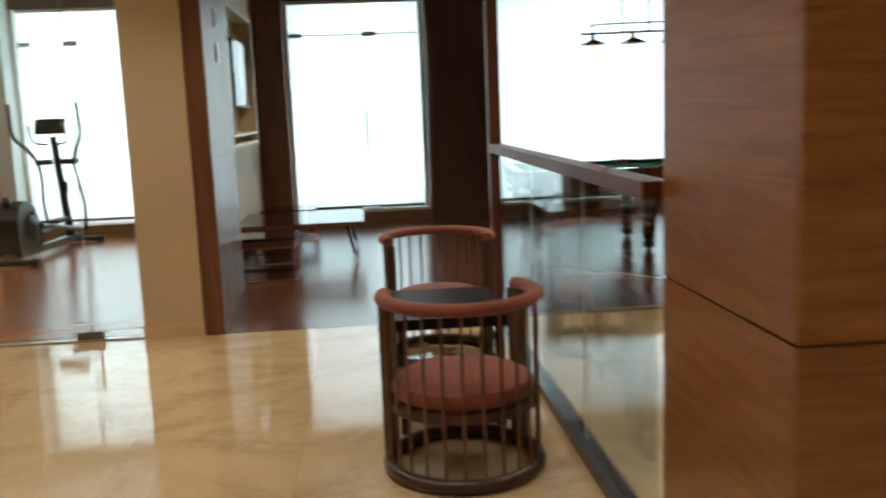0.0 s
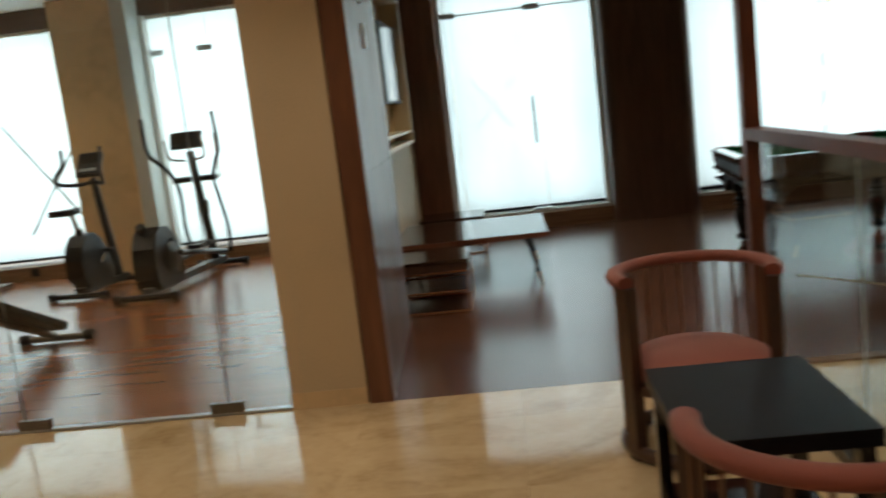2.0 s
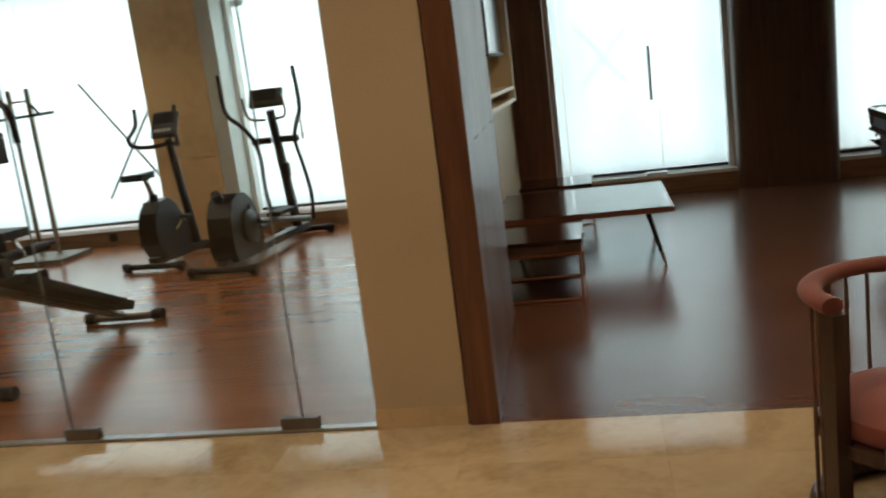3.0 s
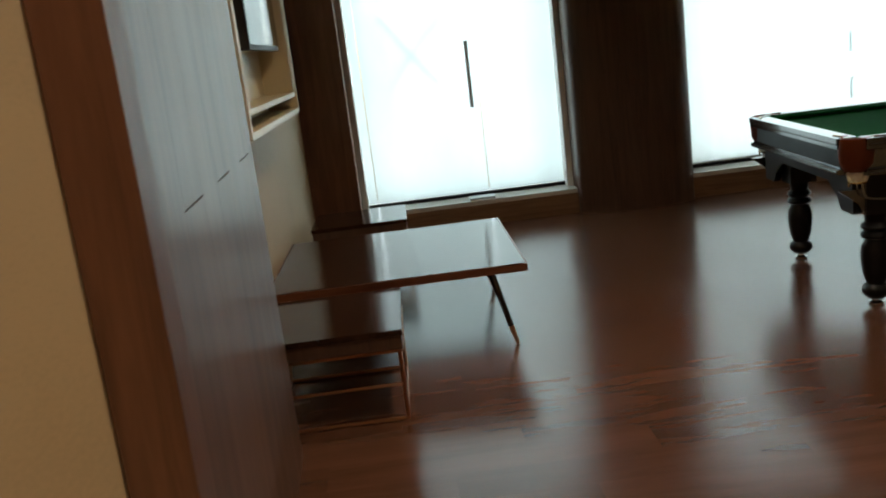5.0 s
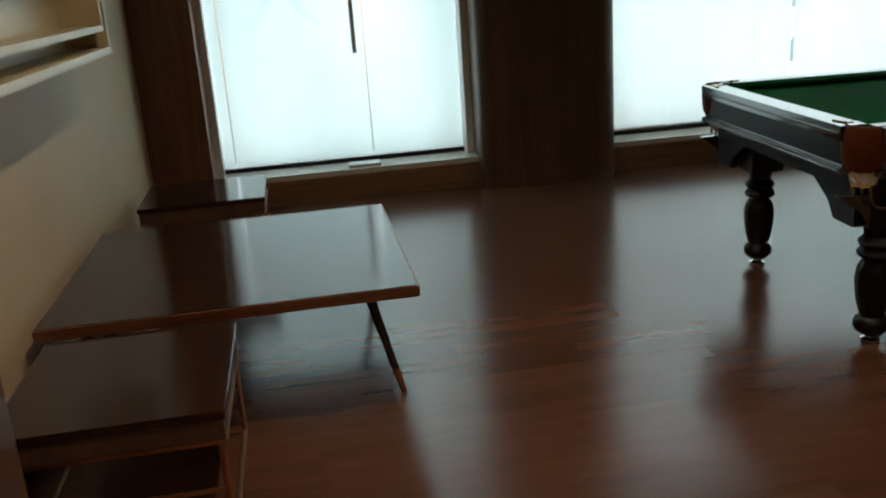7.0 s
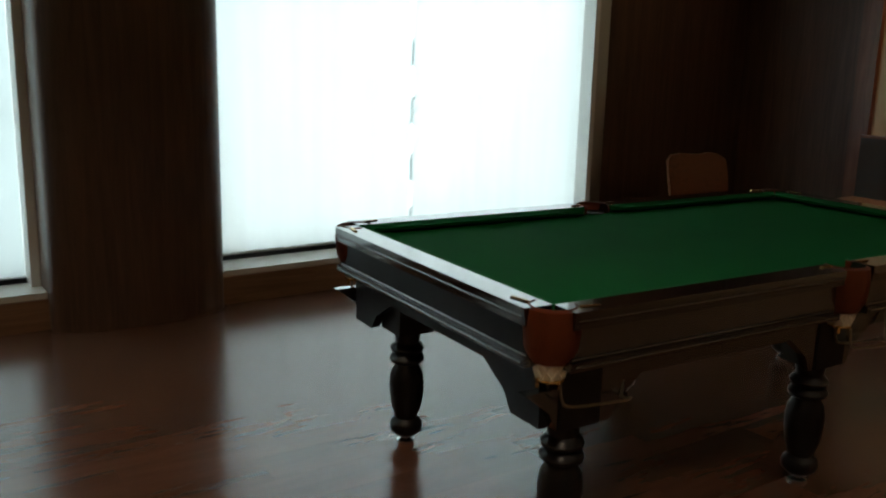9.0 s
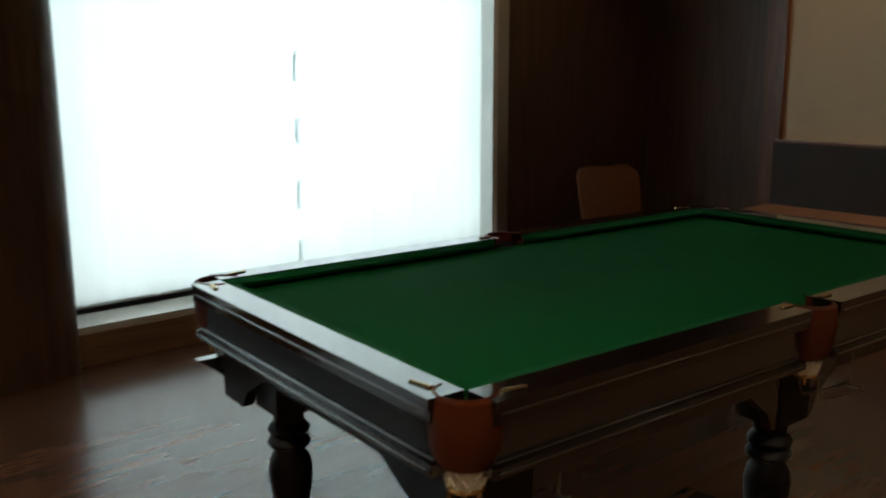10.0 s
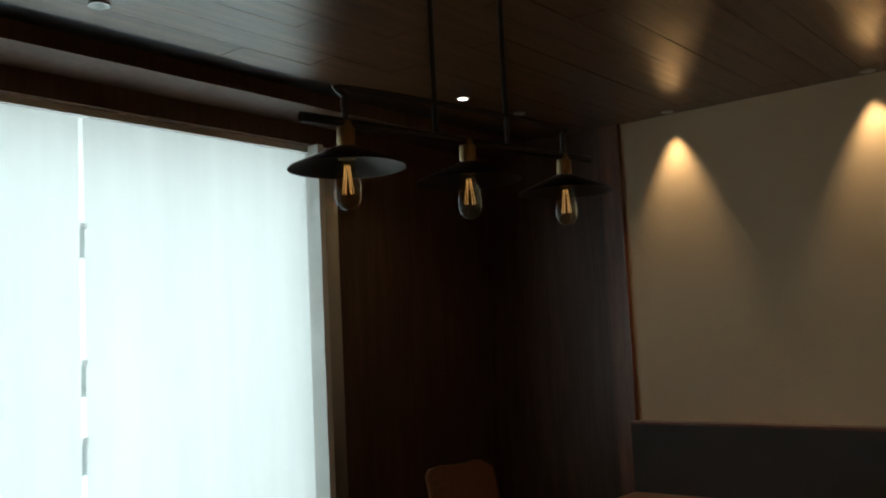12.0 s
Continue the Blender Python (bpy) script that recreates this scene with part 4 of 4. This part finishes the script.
part("bottle_holder", lathe(((0.04, 0.66), (0.045, 0.68), (0.045, 0.80), (0.05, 0.81)), 14, (0.06, 1.49, 0)), BLACK, ell, "", True)
con = box(-0.18, 0.18, -0.03, 0.03, -0.10, 0.09)
bmesh.ops.transform(con, matrix=pose(0, 1.40, 1.48, -22, 0, 0), verts=con.verts)
cn = part("console", con, BLACK, ell, "black console", False, 0.02)
con = box(-0.12, 0.12, -0.034, -0.031, -0.04, 0.08)
bmesh.ops.transform(con, matrix=pose(0, 1.40, 1.48, -22, 0, 0), verts=con.verts)
part("display", con, SCREEN, cn)

bike = thing("exercise_bike", pose(-3.627, 4.02, 0, 0, 0, -8), "black exercise bike with a grey console", "exercise bike")
for yy, half in ((0.05, 0.30), (0.95, 0.24)):
    part("foot_bar", tube([(-half, yy, 0.045), (half, yy, 0.045)], 0.03, 12), BLACK_METAL, bike, "", True)
    for s in (-1, 1):
        part("end_cap", tube([(s * half - 0.035, yy, 0.044), (s * half + 0.035, yy, 0.044)], 0.044, 12), RUBBER, bike, "", True)
part("base_beam", box(-0.045, 0.045, 0.05, 0.95, 0.05, 0.12), BLACK_METAL, bike, "", False, 0.01)
outl = [(0.14, 0.12), (0.44, 0.10), (0.60, 0.14), (0.60, 0.26), (0.53, 0.44), (0.44, 0.58), (0.33, 0.66), (0.20, 0.64), (0.10, 0.54), (0.05, 0.40), (0.06, 0.24)]
bm = bmesh.new()
f = [bm.verts.new((-0.10, a, b)) for a, b in outl]
g = [bm.verts.new((0.10, a, b)) for a, b in outl]
bm.faces.new(f)
bm.faces.new(g[::-1])
for i in range(len(f)):
    j = (i + 1) % len(f)
    bm.faces.new((f[i], f[j], g[j], g[i]))
part("housing", bm, GLOSS_BLACK, bike, "rounded black flywheel housing", False, 0.04)
part("seat_post", tube([(0, 0.26, 0.60), (0, 0.16, 0.87)], 0.025, 10), STEEL, bike, "steel seat post", True)
part("seat_clamp", lathe(((0.030, 0.63), (0.042, 0.635), (0.042, 0.70), (0.030, 0.71)), 14, (0, 0.235, 0)), BLACK, bike, "", True)
bm = prism([(-0.12, -0.04), (-0.13, 0.05), (-0.05, 0.14), (-0.03, 0.28), (0.03, 0.28), (0.05, 0.14), (0.13, 0.05), (0.12, -0.04)], 0.87, 0.93)
part("saddle", bm, BLACK, bike, "", False, 0.02)
part("mast", tube([(0, 0.82, 0.10), (0, 0.64, 1.20)], 0.046, 12, None, 1.2, 0.034), BLACK, bike, "", True)
con = box(-0.14, 0.14, -0.03, 0.03, -0.13, 0.15)
bmesh.ops.transform(con, matrix=pose(0, 0.62, 1.33, -28, 0, 0), verts=con.verts)
cn = part("console", con, BLACK, bike, "black console", False, 0.025)
con = box(-0.105, 0.105, -0.034, -0.031, 0.01, 0.12)
bmesh.ops.transform(con, matrix=pose(0, 0.62, 1.33, -28, 0, 0), verts=con.verts)
part("display", con, SCREEN, cn)
for x in (-0.075, -0.025, 0.025, 0.075):
    con = box(x - 0.018, x + 0.018, -0.036, -0.031, -0.075, -0.045)
    bmesh.ops.transform(con, matrix=pose(0, 0.62, 1.33, -28, 0, 0), verts=con.verts)
    part("button", con, GREY_WHITE, cn, "pale key")
for s in (-1, 1):
    part("handlebar", tube(smooth_path([(0, 0.66, 1.16), (s * 0.15, 0.56, 1.14), (s * 0.25, 0.42, 1.17), (s * 0.27, 0.38, 1.24), (s * 0.22, 0.46, 1.36), (s * 0.23, 0.50, 1.52)], 5), 0.021, 8), BLACK, bike, "padded black handlebar", True)
    part("crank", tube([(s * 0.10, 0.36, 0.33), (s * 0.13, 0.36 + s * 0.10, 0.33 + s * 0.12)], 0.014, 8), STEEL, bike, "", True)
    part("pedal", box(s * 0.18 - 0.05, s * 0.18 + 0.05, 0.31 + s * 0.10, 0.41 + s * 0.10, 0.315 + s * 0.12, 0.345 + s * 0.12), BLACK, bike, "", False, 0.006)

bench = thing("decline_bench", pose(-3.04, 0.67, 0, 0, 0, 0), "decline sit-up bench with a black pad on a grey frame", "gym bench")
part("foot_bar", tube([(-0.30, 0.0, 0.037), (0.28, 0.0, 0.037)], 0.03, 10), TUBE_GREY, bench, "", True)
part("foot_bar", tube([(-0.14, 1.57, 0.037), (0.40, 1.57, 0.037)], 0.028, 10), TUBE_GREY, bench, "", True)
for x, yy in ((-0.30, 0.0), (0.28, 0.0), (-0.14, 1.57), (0.40, 1.57)):
    part("end_cap", tube([(x - 0.04, yy, 0.041), (x + 0.04, yy, 0.041)], 0.041, 10), RUBBER, bench, "", True)
con = box(-0.035, 0.035, -0.03, 0.03, 0.0, 1.32)
bmesh.ops.transform(con, matrix=pose(0, -0.01, 0.04, 0, 9.5, 0), verts=con.verts)
part("post", con, TUBE_GREY, bench, "grey upright square post", False, 0.008)
part("beam", tube([(0.06, 0.02, 0.70), (0.12, 1.55, 0.06)], 0.03, 8), TUBE_GREY, bench, "", True)
con = box(-0.16, 0.16, -0.56, 0.56, -0.035, 0.035)
bmesh.ops.transform(con, matrix=pose(0.09, 0.99, 0.375, -24.5, 0, -4), verts=con.verts)
part("pad", con, RUBBER, bench, "black padded board", False, 0.02)
for z, yy in ((0.86, -0.02), (0.74, 0.10)):
    part("roller", tube([(-0.22, yy, z), (0.02, yy, z)], 0.055, 14), BLACK, bench, "black foam roller", True)
    part("roller", tube([(0.14, yy, z), (0.38, yy, z)], 0.055, 14), BLACK, bench, "black foam roller", True)
    part("axle", tube([(-0.24, yy, z), (0.40, yy, z)], 0.012, 8), STEEL, bench, "", True)

mg = thing("multi_gym", pose(-5.25, 4.0, 0, 0, 0, -8), "tall black multi gym station with padded arms", "multi gym")
part("base_frame", box(-0.75, 0.35, -0.30, 0.30, 0.0, 0.09), BLACK_METAL, mg, "", False, 0.015)
part("weight_shroud", box(-0.75, -0.25, -0.22, 0.22, 0.09, 1.85), BLACK, mg, "black weight stack cover", False, 0.03)
for k in range(6):
    part("weight_plate", box(-0.24, 0.0, -0.12, 0.12, 0.10 + k * 0.045, 0.14 + k * 0.045), BLACK_METAL, mg, "", False, 0.005)
part("mast", box(-0.28, -0.18, -0.05, 0.05, 0.09, 2.05), BLACK_METAL, mg, "", False, 0.01)
part("backrest", box(-0.14, -0.02, -0.16, 0.16, 0.75, 1.62), BLACK, mg, "black backrest pad", False, 0.04)
part("seat", box(-0.05, 0.36, -0.18, 0.18, 0.46, 0.54), BLACK, mg, "black seat pad", False, 0.03)
part("seat_post", box(0.08, 0.16, -0.04, 0.04, 0.09, 0.46), BLACK_METAL, mg)
for s in (-1, 1):
    part("press_arm", tube(smooth_path([(-0.2, s * 0.12, 1.84), (0.10, s * 0.22, 1.82), (0.28, s * 0.30, 1.66), (0.32, s * 0.30, 1.34)], 5), 0.035, 10), BLACK_METAL, mg, "bent black press arm", True)
    part("arm_pad", box(0.0, 0.10, s * 0.3 - 0.07, s * 0.3 + 0.07, 1.16, 1.46), BLACK, mg, "padded arm", False, 0.03)
    part("trim", box(0.101, 0.106, s * 0.3 - 0.05, s * 0.3 + 0.05, 1.40, 1.42), RED_MARK, mg, "thin red trim")
    part("leg_roller", tube([(0.40, s * 0.05, 0.32), (0.40, s * 0.30, 0.32)], 0.05, 12), BLACK, mg, "foam roller", True)
part("leg_lever", tube([(0.30, 0, 0.46), (0.40, 0, 0.28)], 0.025, 8), STEEL, mg, "", True)
part("leg_bar", tube([(0.40, -0.30, 0.32), (0.40, 0.30, 0.32)], 0.012, 8), STEEL, mg, "", True)

dip = thing("dip_station", pose(-5.45, 5.2, 0, 0, 0, 0), "tall chrome pull-up frame with side grips", "pull-up frame")
part("base_frame", box(-0.35, 0.32, -0.30, 0.30, 0, 0.05), TUBE_GREY, dip, "", False, 0.012)
for x in (-0.10, 0.12):
    part("upright", tube([(x, 0, 0.05), (x, 0, 1.88)], 0.03, 12), STEEL, dip, "chrome upright tube", True)
part("crossbar", tube([(-0.3, 0, 1.58), (0.45, -0.1, 1.60)], 0.018, 8), BLACK_METAL, dip, "", True)
part("crossbar", tube([(-0.10, 0, 1.75), (0.12, 0, 1.75)], 0.015, 8), STEEL, dip, "", True)
part("grip", tube(smooth_path([(0.12, 0, 1.72), (0.20, -0.04, 1.66), (0.26, -0.06, 1.58)], 4), 0.014, 8), BLACK, dip, "", True)
part("crossbar", tube([(-0.10, 0, 0.20), (0.12, 0, 0.20)], 0.02, 8), BLACK_METAL, dip, "", True)

# ---- bright streak on the floor, put in as a cream strip ----
strip = setting("floor_strip", box(0, 1.95, -0.012, 0.012, -0.002, 0.0035), CREAM, "thin cream strip for a bright streak on the floor", "trim")
strip.matrix_world = pose(2.86, 2.04, 0, 0, 0, -53)
setting("threshold", box(2.12, XR, -0.02, 0.06, 0, 0.012), SILL_FRONT, "brown wooden threshold strip", "trim", 0.003)

# ---- floor pieces ----
def piece_mesh(name, w, d, h, mat):
    bm = box(0, w, 0, d, -h, 0)
    me = bpy.data.meshes.new(name)
    bm.to_mesh(me)
    bm.free()
    me.materials.append(mat)
    return me


def lay(name, x0, x1, y0, y1, w, d, joint, mat, parent, rest_name, near, stagger):
    """Rows of boards or tiles; those inside the near stretch are pieces of their own."""
    meshes = {}
    rest = bmesh.new()
    row = 0
    yy = y0
    while yy < y1 - 0.01:
        dd = min(d, y1 - yy)
        x = x0 - (row * stagger) % w
        while x < x1 - 0.01:
            a, b = max(x, x0), min(x + w, x1)
            if b - a > 0.02:
                if near[0] <= (a + b) / 2 <= near[1] and near[2] <= yy + dd / 2 <= near[3]:
                    key = (round(b - a, 3), round(dd, 3))
                    if key not in meshes:
                        meshes[key] = piece_mesh(name, key[0] - joint, key[1] - joint, 0.012, mat)
                    ob = new(name, meshes[key])
                    ob.parent = parent
                    ob.location = (a, yy, 0)
                else:
                    box(a, b - joint, yy, yy + dd - joint, -0.012, 0.0, rest)
            x += w
        yy += d
        row += 1
    if len(rest.faces):
        ob = finish(rest_name, rest, mat, parent)
        ob["kind"] = "stuff"


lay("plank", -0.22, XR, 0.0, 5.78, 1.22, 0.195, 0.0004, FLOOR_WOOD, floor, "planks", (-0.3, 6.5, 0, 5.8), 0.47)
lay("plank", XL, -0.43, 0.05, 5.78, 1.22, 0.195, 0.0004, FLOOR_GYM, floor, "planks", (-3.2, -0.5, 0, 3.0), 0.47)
lay("tile", XL, XR, YB, 0.0, 0.8, 0.8, 0.0006, MARBLE, floor, "tiles", (-3, 4, -6, 0), 0.0)
